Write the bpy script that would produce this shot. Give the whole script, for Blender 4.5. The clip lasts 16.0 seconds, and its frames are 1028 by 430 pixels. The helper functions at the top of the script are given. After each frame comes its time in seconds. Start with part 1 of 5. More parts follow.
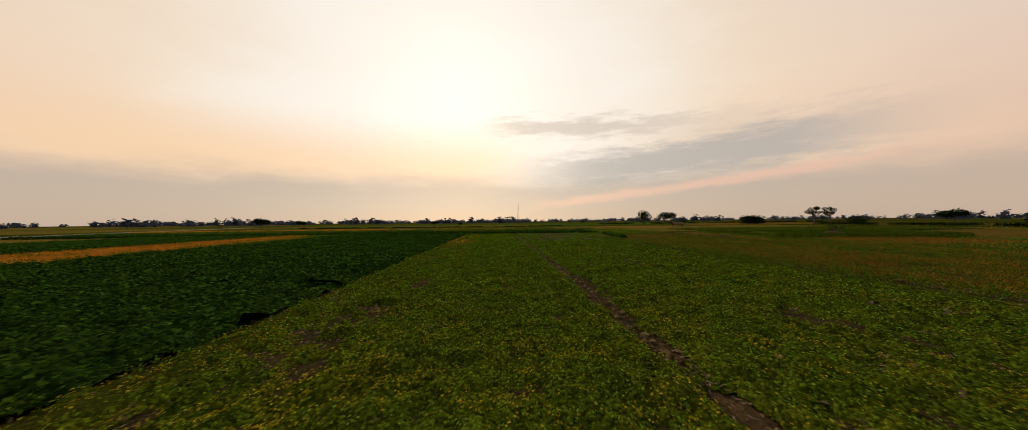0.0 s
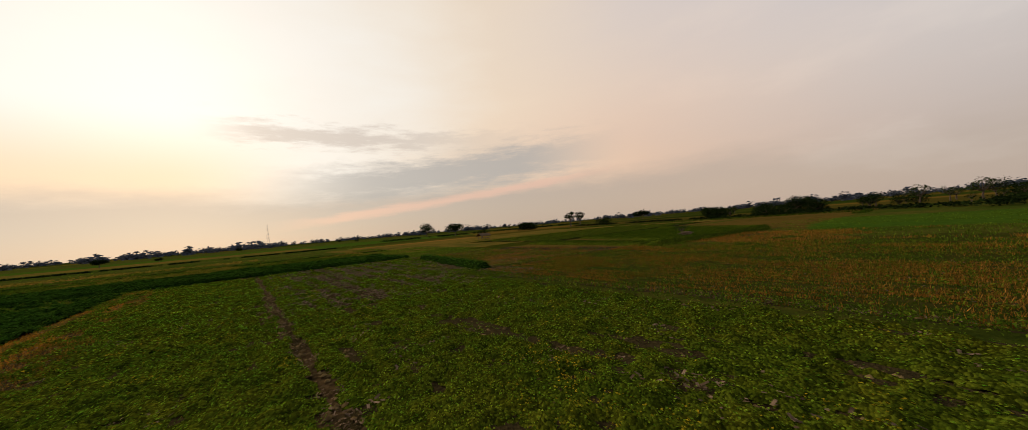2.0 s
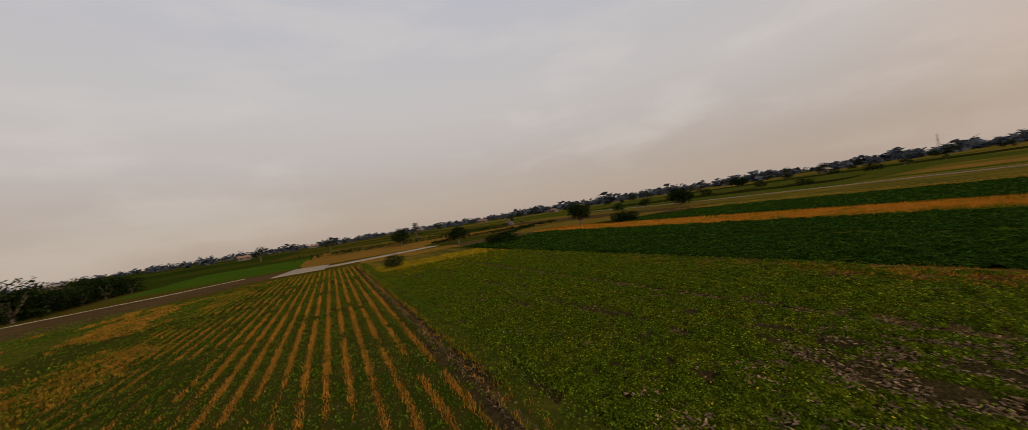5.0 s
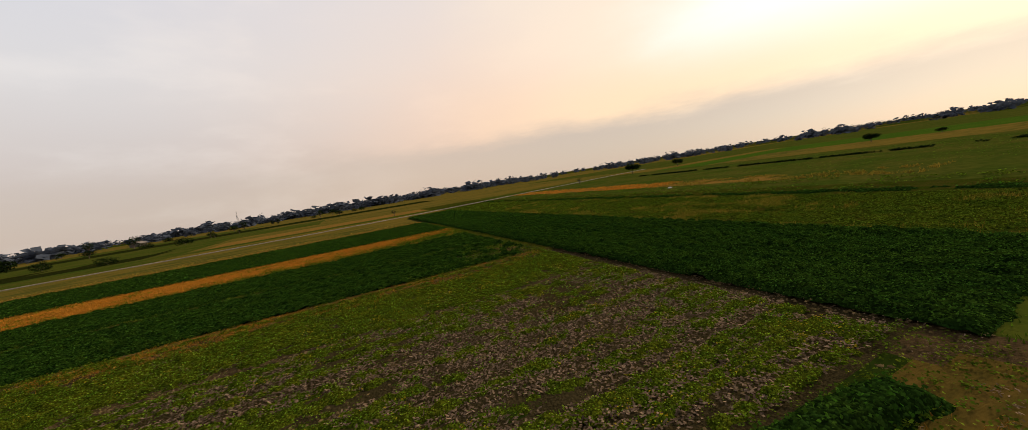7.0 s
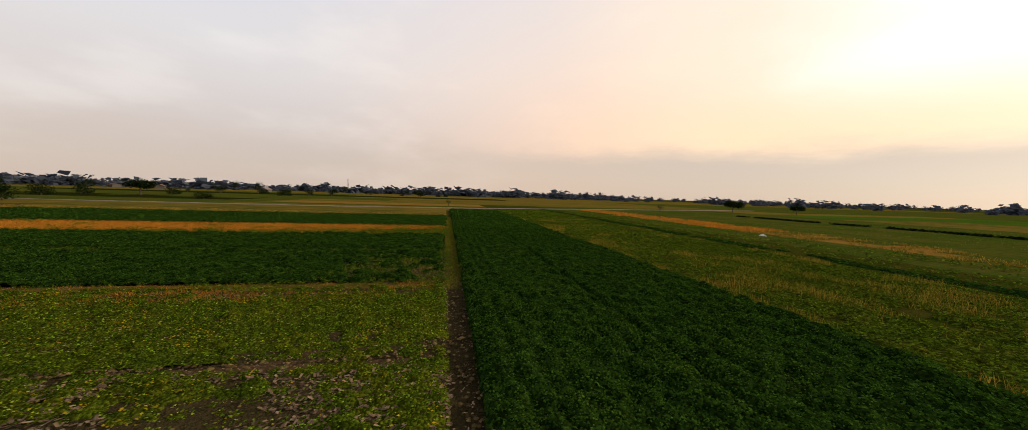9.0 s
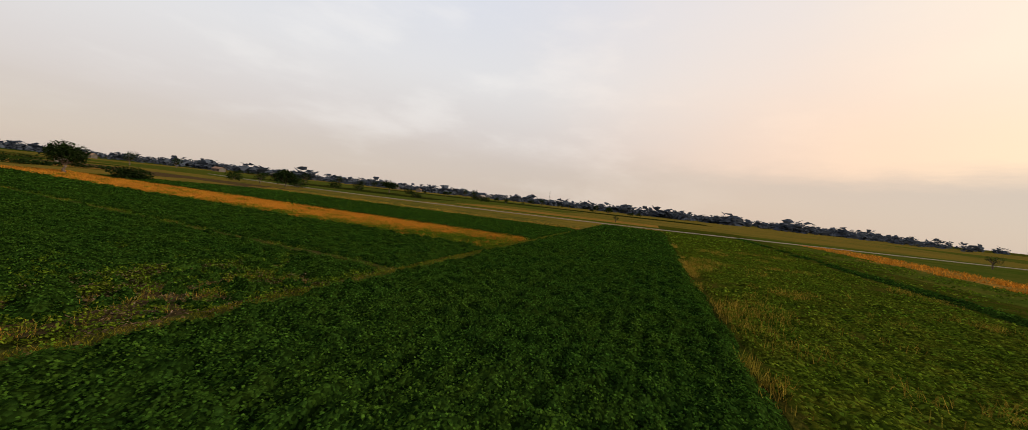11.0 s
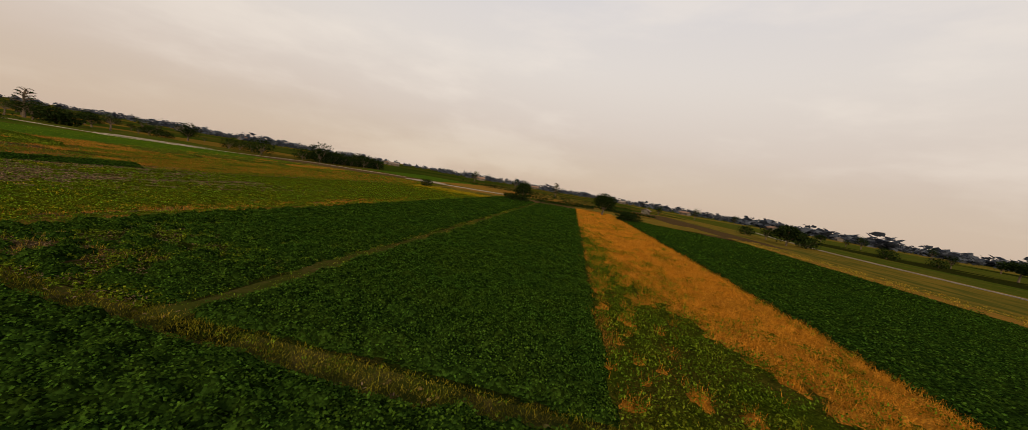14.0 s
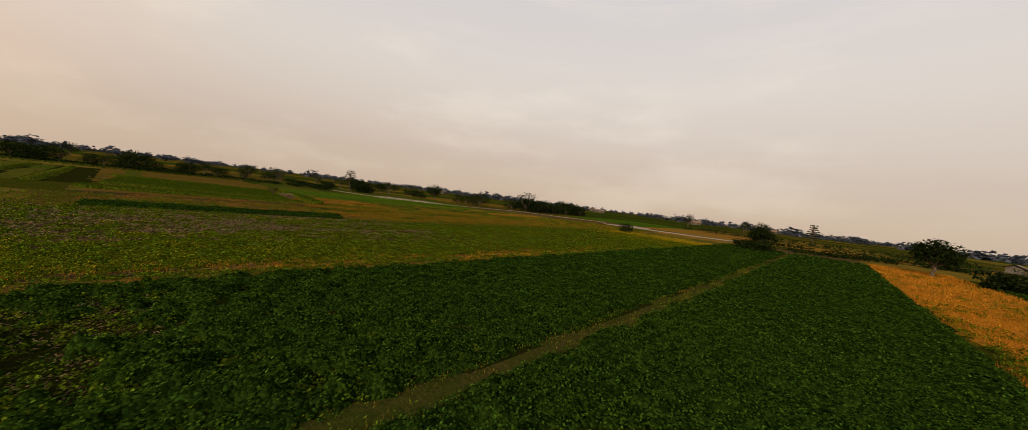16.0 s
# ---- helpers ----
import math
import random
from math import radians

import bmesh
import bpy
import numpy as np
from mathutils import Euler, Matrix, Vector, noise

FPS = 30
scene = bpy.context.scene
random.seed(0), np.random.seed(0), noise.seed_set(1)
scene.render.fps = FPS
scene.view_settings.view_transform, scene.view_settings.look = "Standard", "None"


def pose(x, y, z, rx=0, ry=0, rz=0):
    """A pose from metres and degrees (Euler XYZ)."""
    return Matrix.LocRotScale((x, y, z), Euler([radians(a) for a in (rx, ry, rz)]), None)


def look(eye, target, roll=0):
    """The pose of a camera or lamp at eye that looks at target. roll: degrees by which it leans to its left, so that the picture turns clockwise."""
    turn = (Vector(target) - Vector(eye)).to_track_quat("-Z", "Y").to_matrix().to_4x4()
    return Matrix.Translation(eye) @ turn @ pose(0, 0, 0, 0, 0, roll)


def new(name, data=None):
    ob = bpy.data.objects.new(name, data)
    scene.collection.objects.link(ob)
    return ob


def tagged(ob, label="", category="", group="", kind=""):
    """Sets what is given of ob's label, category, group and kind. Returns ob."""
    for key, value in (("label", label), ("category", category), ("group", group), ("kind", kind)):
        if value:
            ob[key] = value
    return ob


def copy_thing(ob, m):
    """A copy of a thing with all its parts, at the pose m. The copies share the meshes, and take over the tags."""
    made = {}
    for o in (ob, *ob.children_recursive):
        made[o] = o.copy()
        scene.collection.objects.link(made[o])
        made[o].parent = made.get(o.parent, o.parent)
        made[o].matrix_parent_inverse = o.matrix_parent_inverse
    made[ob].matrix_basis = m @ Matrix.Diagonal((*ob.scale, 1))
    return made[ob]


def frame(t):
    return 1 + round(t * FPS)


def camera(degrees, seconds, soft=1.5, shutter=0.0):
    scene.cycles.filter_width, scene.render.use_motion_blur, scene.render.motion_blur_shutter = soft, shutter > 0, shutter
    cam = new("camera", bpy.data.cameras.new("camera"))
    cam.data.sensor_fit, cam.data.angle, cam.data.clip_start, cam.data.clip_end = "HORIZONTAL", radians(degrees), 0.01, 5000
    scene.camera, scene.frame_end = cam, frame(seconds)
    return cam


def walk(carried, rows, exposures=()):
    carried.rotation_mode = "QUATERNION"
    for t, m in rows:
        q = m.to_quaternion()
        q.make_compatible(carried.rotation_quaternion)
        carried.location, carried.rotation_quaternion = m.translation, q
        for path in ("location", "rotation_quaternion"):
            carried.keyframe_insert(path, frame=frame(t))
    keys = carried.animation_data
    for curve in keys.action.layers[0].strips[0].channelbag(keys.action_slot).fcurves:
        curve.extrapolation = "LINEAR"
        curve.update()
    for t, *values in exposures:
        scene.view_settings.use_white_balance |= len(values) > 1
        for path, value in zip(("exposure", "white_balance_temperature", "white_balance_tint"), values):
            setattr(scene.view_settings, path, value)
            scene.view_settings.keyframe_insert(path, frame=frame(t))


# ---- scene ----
cam = camera(110.3, 16.0, soft=0.3, shutter=0.08)
PATH = [
    (0, (0.00, 0.00, 2.43), (0.433, 9.989, 2.611), -0.59),
    (0.25, (0.43, 3.45, 2.46), (1.117, 13.427, 2.720), -0.69),
    (0.5, (0.69, 6.73, 2.51), (1.817, 16.664, 2.814), -0.99),
    (0.75, (0.69, 9.71, 2.57), (2.549, 19.526, 2.888), -1.57),
    (1, (0.60, 12.44, 2.68), (3.345, 22.052, 2.986), -2.22),
    (1.25, (0.64, 15.08, 2.84), (4.242, 24.397, 3.139), -2.72),
    (1.5, (0.86, 17.83, 2.99), (5.274, 26.793, 3.290), -3.24),
    (1.75, (1.26, 20.83, 3.09), (6.475, 29.363, 3.385), -3.94),
    (2, (1.76, 23.84, 3.17), (7.882, 31.744, 3.459), -4.75),
    (2.25, (2.24, 26.57, 3.29), (9.446, 33.495, 3.556), -5.60),
    (2.5, (2.58, 29.04, 3.54), (10.915, 34.559, 3.681), -6.64),
    (2.75, (2.80, 31.35, 3.92), (12.095, 35.044, 3.812), -7.90),
    (3, (3.41, 33.72, 4.23), (13.290, 35.218, 3.866), -8.59),
    (3.25, (4.88, 36.29, 4.27), (14.824, 35.356, 3.791), -8.00),
    (3.5, (7.08, 38.86, 4.23), (16.454, 35.413, 3.734), -6.71),
    (3.75, (9.66, 41.20, 4.34), (17.763, 35.361, 3.852), -5.58),
    (4, (12.02, 43.28, 4.52), (18.206, 35.431, 4.146), -5.42),
    (4.25, (13.88, 45.13, 4.71), (17.644, 35.863, 4.537), -6.37),
    (4.5, (15.91, 46.75, 4.98), (16.832, 36.796, 4.890), -7.02),
    (4.75, (17.83, 47.87, 5.29), (15.890, 38.058, 5.251), -7.73),
    (5, (19.50, 48.62, 5.60), (14.899, 39.743, 5.567), -8.64),
    (5.25, (20.90, 49.23, 5.86), (14.008, 41.981, 5.781), -9.67),
    (5.5, (22.04, 49.72, 6.11), (13.486, 44.537, 5.931), -10.48),
    (5.75, (22.93, 50.15, 6.35), (13.379, 47.188, 6.028), -11.01),
    (6, (23.56, 50.59, 6.56), (13.608, 49.761, 6.079), -11.25),
    (6.25, (23.95, 51.13, 6.73), (14.021, 52.147, 6.087), -11.18),
    (6.5, (24.08, 51.82, 6.85), (14.432, 54.310, 6.060), -10.78),
    (6.75, (23.97, 52.74, 6.90), (14.661, 56.274, 6.000), -10.05),
    (7, (23.61, 53.97, 6.89), (14.556, 58.097, 5.915), -8.97),
    (7.25, (23.01, 55.57, 6.78), (14.017, 59.843, 5.808), -7.52),
    (7.5, (22.16, 57.57, 6.59), (13.021, 61.538, 5.680), -5.69),
    (7.75, (21.06, 59.66, 6.35), (11.717, 63.128, 5.503), -3.57),
    (8, (19.79, 61.71, 6.07), (10.279, 64.682, 5.277), -1.74),
    (8.25, (18.44, 63.69, 5.74), (8.812, 66.306, 5.024), -0.61),
    (8.5, (17.02, 65.67, 5.44), (7.315, 68.008, 4.789), 0.28),
    (8.75, (15.52, 67.64, 5.18), (5.762, 69.738, 4.577), 1.07),
    (9, (13.94, 69.58, 4.95), (4.132, 71.440, 4.391), 1.77),
    (9.25, (12.27, 71.47, 4.75), (2.407, 73.057, 4.229), 2.42),
    (9.5, (10.49, 73.29, 4.58), (0.575, 74.530, 4.093), 3.04),
    (9.75, (8.59, 75.03, 4.44), (-1.369, 75.803, 3.982), 3.66),
    (10, (6.57, 76.67, 4.32), (-3.421, 76.816, 3.896), 4.32),
    (10.25, (4.41, 78.18, 4.22), (-5.561, 77.513, 3.837), 5.04),
    (10.5, (2.12, 79.52, 4.14), (-7.738, 77.858, 3.798), 5.76),
    (10.75, (-0.24, 80.54, 4.13), (-9.879, 77.921, 3.751), 6.04),
    (11, (-2.62, 81.32, 4.16), (-11.954, 77.760, 3.718), 6.12),
    (11.25, (-5.02, 81.98, 4.22), (-13.911, 77.431, 3.723), 6.40),
    (11.5, (-7.42, 82.56, 4.28), (-15.716, 77.002, 3.733), 6.80),
    (11.75, (-9.80, 83.02, 4.33), (-17.365, 76.517, 3.716), 7.14),
    (12, (-12.17, 83.31, 4.37), (-18.887, 75.927, 3.702), 7.45),
    (12.25, (-14.55, 83.34, 4.38), (-20.298, 75.180, 3.725), 7.74),
    (12.5, (-16.85, 83.11, 4.42), (-21.538, 74.302, 3.786), 8.01),
    (12.75, (-18.98, 82.64, 4.50), (-22.559, 73.327, 3.865), 8.26),
    (13, (-20.93, 81.93, 4.59), (-23.414, 72.264, 3.913), 8.40),
    (13.25, (-22.71, 80.98, 4.63), (-24.151, 71.111, 3.898), 8.45),
    (13.5, (-24.26, 79.85, 4.67), (-24.706, 69.887, 3.876), 8.62),
    (13.75, (-25.53, 78.57, 4.75), (-24.998, 68.621, 3.904), 9.10),
    (14, (-26.51, 77.17, 4.82), (-25.017, 67.327, 3.928), 9.60),
    (14.25, (-27.22, 75.67, 4.81), (-24.755, 66.021, 3.888), 9.82),
    (14.5, (-27.58, 74.06, 4.77), (-24.157, 64.716, 3.815), 9.84),
    (14.75, (-27.50, 72.38, 4.75), (-23.182, 63.411, 3.758), 9.77),
    (15, (-27.06, 70.63, 4.72), (-21.915, 62.109, 3.747), 9.50),
    (15.25, (-26.36, 68.85, 4.67), (-20.478, 60.811, 3.794), 8.93),
    (15.5, (-25.39, 67.13, 4.59), (-19.001, 59.476, 3.855), 8.20),
    (15.75, (-24.17, 65.54, 4.47), (-17.568, 58.050, 3.885), 7.52),
    (16, (-22.80, 64.03, 4.33), (-16.162, 56.561, 3.893), 6.88),
]
# seconds, stops, kelvin, tint: the clip's camera brightens and warms on the way
EXPOSURES = [(0.0, -0.23, 6750, 12), (1.0, -0.24, 6700, 12), (2.0, -0.25, 6600, 11), (2.5, -0.1, 6550, 10), (3.0, 0.17, 6450, 10), (3.5, 0.26, 6550, 10), (4.0, 0.2, 6750, 11), (4.5, -0.08, 6500, 9), (5.0, -0.4, 6700, 11), (5.5, -0.42, 6600, 10), (6.5, -0.05, 6400, 9), (7.5, 0.1, 6450, 11), (8.0, 0.14, 6500, 11), (10.5, 0.12, 6300, 9), (11.5, 0.18, 6550, 8), (12.5, 0.03, 7150, 10), (13.5, 0.01, 7150, 11), (16.0, -0.05, 7250, 11)]
walk(cam, [(t, look(eye, target, roll)) for t, eye, target, roll in PATH], EXPOSURES)

# ---- light: hazy evening sky, veiled sun ----
SUN_AZ, SUN_EL = radians(-6.0), radians(21.0)
SUN_DIR = Vector((math.sin(SUN_AZ) * math.cos(SUN_EL), math.cos(SUN_AZ) * math.cos(SUN_EL), math.sin(SUN_EL)))


class Nodes:
    """A small hand for building node trees."""

    def __init__(self, tree):
        self.tree, self.nodes, self.links = tree, tree.nodes, tree.links

    def put(self, socket, value):
        if isinstance(value, bpy.types.NodeSocket):
            self.links.new(value, socket)
        elif isinstance(value, tuple) and len(value) == 3 and socket.type == "RGBA":
            socket.default_value = (*value, 1.0)
        else:
            socket.default_value = value

    def math(self, op, a, b=0.0, clamp=False):
        n = self.nodes.new("ShaderNodeMath")
        n.operation, n.use_clamp = op, clamp
        self.put(n.inputs[0], a)
        self.put(n.inputs[1], b)
        return n.outputs[0]

    def step(self, value, low, high, smooth=True):
        n = self.nodes.new("ShaderNodeMapRange")
        n.interpolation_type = "SMOOTHSTEP" if smooth else "LINEAR"
        self.put(n.inputs[0], value)
        n.inputs[1].default_value, n.inputs[2].default_value = low, high
        return n.outputs[0]

    def mix(self, factor, a, b, blend="MIX"):
        n = self.nodes.new("ShaderNodeMix")
        n.data_type, n.blend_type = "RGBA", blend
        self.put(n.inputs[0], factor)
        self.put(n.inputs[6], a)
        self.put(n.inputs[7], b)
        return n.outputs[2]

    def noise(self, vector, scale, detail=3.0, rough=0.55):
        n = self.nodes.new("ShaderNodeTexNoise")
        self.put(n.inputs["Vector"], vector)
        n.inputs["Scale"].default_value, n.inputs["Detail"].default_value, n.inputs["Roughness"].default_value = scale, detail, rough
        return n.outputs[0]

    def mapping(self, vector, scale):
        n = self.nodes.new("ShaderNodeMapping")
        self.put(n.inputs[0], vector)
        n.inputs["Scale"].default_value = scale
        return n.outputs[0]


world = bpy.data.worlds.new("evening_sky")
scene.world = world
world.use_nodes = True
w = Nodes(world.node_tree)
w.nodes.clear()
way = w.nodes.new("ShaderNodeTexCoord").outputs["Generated"]
split = w.nodes.new("ShaderNodeSeparateXYZ")
w.put(split.inputs[0], way)
deg = 180.0 / math.pi
azimuth = w.math("MULTIPLY", w.math("ARCTAN2", split.outputs[0], split.outputs[1]), deg)
height = w.math("MULTIPLY", w.math("ARCSINE", split.outputs[2]), deg)
toward = w.nodes.new("ShaderNodeVectorMath")
toward.operation = "DOT_PRODUCT"
w.put(toward.inputs[0], way)
toward.inputs[1].default_value = SUN_DIR
near_sun = toward.outputs["Value"]
drift = w.noise(w.mapping(way, (2.0, 2.0, 9.0)), 2.2, 6.0, 0.62)
fray = w.noise(w.mapping(way, (3.0, 3.0, 16.0)), 3.1, 6.0, 0.66)
wisps = w.noise(w.mapping(way, (1.0, 1.2, 3.6)), 2.4, 5.0, 0.55)
sky = w.mix(w.step(height, 1.0, 20.0), (0.555, 0.45, 0.39), (0.69, 0.655, 0.635))
sky = w.mix(w.step(height, 14.0, 34.0), sky, (0.63, 0.64, 0.70))
sky = w.mix(w.math("MULTIPLY", w.step(wisps, 0.48, 0.72), 0.30), sky, (0.88, 0.82, 0.76))
near_sun = w.math("ADD", near_sun, w.math("MULTIPLY", w.math("SUBTRACT", wisps, 0.5), 0.16))
peach = w.mix(w.step(height, 6.0, 30.0), (0.95, 0.625, 0.41), (0.91, 0.72, 0.57))
sky = w.mix(w.math("MULTIPLY", w.step(near_sun, -0.25, 0.80), w.math("SUBTRACT", 0.94, w.math("MULTIPLY", w.step(height, 10.0, 32.0), 0.28))), sky, peach)
sky = w.mix(w.math("MULTIPLY", w.step(near_sun, 0.40, 0.97), 0.8), sky, (1.0, 0.83, 0.61))
sky = w.mix(w.step(near_sun, 0.76, 1.0), sky, (1.03, 0.99, 0.90))
# the warm band under the veiled sun
warm = w.math("MULTIPLY", w.step(height, 2.5, 7.0), w.math("SUBTRACT", 1.0, w.step(height, 8.0, 17.0)))
warm = w.math("MULTIPLY", warm, w.math("MULTIPLY", w.step(near_sun, 0.35, 0.90), w.math("SUBTRACT", 1.0, w.step(azimuth, -8.0, 14.0))))
sky = w.mix(w.math("MULTIPLY", warm, 0.85), sky, (1.0, 0.675, 0.39))
# towards the zenith the evening sky is deeper
sky = w.mix(w.step(height, 31.0, 66.0), sky, (0.085, 0.083, 0.082))
# the grey layer that lies along the horizon
layer = w.math("ADD", height, w.math("MULTIPLY", w.math("SUBTRACT", drift, 0.5), 5.0))
sunward = w.step(near_sun, -0.2, 0.75)
low = w.math("SUBTRACT", 1.0, w.step(layer, 4.5, 9.0))
sky = w.mix(w.math("MULTIPLY", low, w.math("ADD", 0.35, w.math("MULTIPLY", sunward, 0.55))), sky, (0.51, 0.415, 0.345))
# the long, frayed cloud bank to one side of the sun, a cloudlet above it and a rosy gap below
ragged = w.math("ADD", height, w.math("MULTIPLY", w.math("SUBTRACT", fray, 0.5), 7.0))
line = w.math("SUBTRACT", ragged, w.math("ADD", 6.6, w.math("MULTIPLY", azimuth, 0.085)))
bank = w.math("SUBTRACT", 1.0, w.step(w.math("ABSOLUTE", line), 0.6, 4.2))
bank = w.math("MULTIPLY", bank, w.math("MULTIPLY", w.step(azimuth, -4.0, 18.0), w.math("SUBTRACT", 1.0, w.step(azimuth, 38.0, 58.0))))
sky = w.mix(w.math("MULTIPLY", bank, 0.88), sky, (0.47, 0.435, 0.395))
line = w.math("SUBTRACT", ragged, w.math("SUBTRACT", 14.8, w.math("MULTIPLY", azimuth, 0.03)))
puff = w.math("SUBTRACT", 1.0, w.step(w.math("ABSOLUTE", line), 0.2, 2.2))
puff = w.math("MULTIPLY", puff, w.math("MULTIPLY", w.step(azimuth, -5.0, 4.0), w.math("SUBTRACT", 1.0, w.step(azimuth, 14.0, 50.0))))
sky = w.mix(w.math("MULTIPLY", puff, 0.75), sky, (0.64, 0.54, 0.45))
line = w.math("SUBTRACT", w.math("ADD", height, w.math("MULTIPLY", w.math("SUBTRACT", fray, 0.5), 1.6)), w.math("ADD", 1.9, w.math("MULTIPLY", azimuth, 0.105)))
gap = w.math("SUBTRACT", 1.0, w.step(w.math("ABSOLUTE", line), 0.1, 1.0))
gap = w.math("MULTIPLY", gap, w.math("MULTIPLY", w.step(azimuth, 2.0, 14.0), w.math("SUBTRACT", 1.0, w.step(azimuth, 40.0, 58.0))))
sky = w.mix(w.math("MULTIPLY", gap, 0.75), sky, (0.87, 0.54, 0.40))
nishita = w.nodes.new("ShaderNodeTexSky")
nishita.sky_type, nishita.sun_disc = "NISHITA", False
nishita.sun_elevation, nishita.sun_rotation = SUN_EL, SUN_AZ
nishita.dust_density = 1.0
clear = w.nodes.new("ShaderNodeBackground")
w.put(clear.inputs[0], nishita.outputs[0])
clear.inputs[1].default_value = 0.012
veil = w.nodes.new("ShaderNodeBackground")
w.put(veil.inputs[0], sky)
veil.inputs[1].default_value = 1.0
both = w.nodes.new("ShaderNodeAddShader")
w.links.new(clear.outputs[0], both.inputs[0])
w.links.new(veil.outputs[0], both.inputs[1])
w.links.new(both.outputs[0], w.nodes.new("ShaderNodeOutputWorld").inputs[0])

sun = new("sun", bpy.data.lights.new("sun", "SUN"))
sun.data.energy, sun.data.angle, sun.data.color = 3.2, radians(6.0), (1.0, 0.80, 0.55)
sun.matrix_world = look((0, 0, 60), Vector((0, 0, 60)) - SUN_DIR)


# ---- materials ----
def surface(name, colours, scales, rough=0.92, bump=0.0, bump_scale=20.0, island=0.0, spec=0.0, through_light=0.0, stretch=(1, 1, 1), glow=(1, 1, 1)):
    """Two noises mix three colours; island: how far single leaves or blades differ."""
    material = bpy.data.materials.new(name)
    material.use_nodes = True
    n = Nodes(material.node_tree)
    shader = n.nodes["Principled BSDF"]
    place = n.mapping(n.nodes.new("ShaderNodeNewGeometry").outputs["Position"], stretch)
    coarse = n.step(n.noise(place, scales[0], 4.0), 0.36, 0.64)
    fine = n.step(n.noise(place, scales[1], 3.0), 0.35, 0.65)
    colour = n.mix(coarse, colours[0], colours[1])
    colour = n.mix(n.math("MULTIPLY", fine, 0.7), colour, colours[2])
    if island:
        chance = n.nodes.new("ShaderNodeNewGeometry").outputs["Random Per Island"]
        level = n.math("ADD", 1.0 - island * 0.62, n.math("MULTIPLY", n.math("POWER", chance, 2.4), island * 2.1))
        tint = n.nodes.new("ShaderNodeCombineColor")
        for k in range(3):
            n.put(tint.inputs[k], level)
        colour = n.mix(1.0, colour, tint.outputs[0], "MULTIPLY")
    n.put(shader.inputs["Base Color"], colour)
    shader.inputs["Roughness"].default_value = rough
    shader.inputs["Specular IOR Level"].default_value = spec
    if bump:
        relief = n.nodes.new("ShaderNodeBump")
        relief.inputs["Strength"].default_value, relief.inputs["Distance"].default_value = 1.0, bump
        n.put(relief.inputs["Height"], n.noise(place, bump_scale, 4.0, 0.65))
        n.put(shader.inputs["Normal"], relief.outputs[0])
    if through_light:
        thin = n.nodes.new("ShaderNodeBsdfTranslucent")
        n.put(thin.inputs[0], n.mix(1.0, colour, glow, "MULTIPLY"))
        blend = n.nodes.new("ShaderNodeMixShader")
        blend.inputs[0].default_value = through_light
        n.links.new(shader.outputs[0], blend.inputs[1])
        n.links.new(thin.outputs[0], blend.inputs[2])
        n.links.new(blend.outputs[0], n.nodes["Material Output"].inputs[0])
    return material

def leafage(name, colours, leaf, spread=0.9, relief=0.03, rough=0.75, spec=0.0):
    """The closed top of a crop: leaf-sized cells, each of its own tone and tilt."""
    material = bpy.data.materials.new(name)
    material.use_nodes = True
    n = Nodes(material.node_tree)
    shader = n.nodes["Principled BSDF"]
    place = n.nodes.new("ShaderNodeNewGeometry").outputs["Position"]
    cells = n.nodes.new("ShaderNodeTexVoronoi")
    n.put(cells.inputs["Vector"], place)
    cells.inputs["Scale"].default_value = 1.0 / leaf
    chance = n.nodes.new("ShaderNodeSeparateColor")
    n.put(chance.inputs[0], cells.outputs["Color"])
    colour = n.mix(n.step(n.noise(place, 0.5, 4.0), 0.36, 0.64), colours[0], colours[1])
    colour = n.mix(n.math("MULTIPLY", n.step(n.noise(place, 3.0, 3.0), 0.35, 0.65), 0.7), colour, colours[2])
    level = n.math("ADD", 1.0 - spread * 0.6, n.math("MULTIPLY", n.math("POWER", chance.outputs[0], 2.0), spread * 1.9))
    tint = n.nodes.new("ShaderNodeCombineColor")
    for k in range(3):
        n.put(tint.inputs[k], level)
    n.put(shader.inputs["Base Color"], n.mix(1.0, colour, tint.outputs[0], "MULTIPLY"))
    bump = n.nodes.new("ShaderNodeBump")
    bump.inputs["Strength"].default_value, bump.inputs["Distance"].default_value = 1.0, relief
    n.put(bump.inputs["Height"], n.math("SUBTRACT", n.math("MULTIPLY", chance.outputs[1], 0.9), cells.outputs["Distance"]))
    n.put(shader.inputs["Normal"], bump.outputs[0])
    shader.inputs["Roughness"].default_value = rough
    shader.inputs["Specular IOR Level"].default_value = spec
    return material


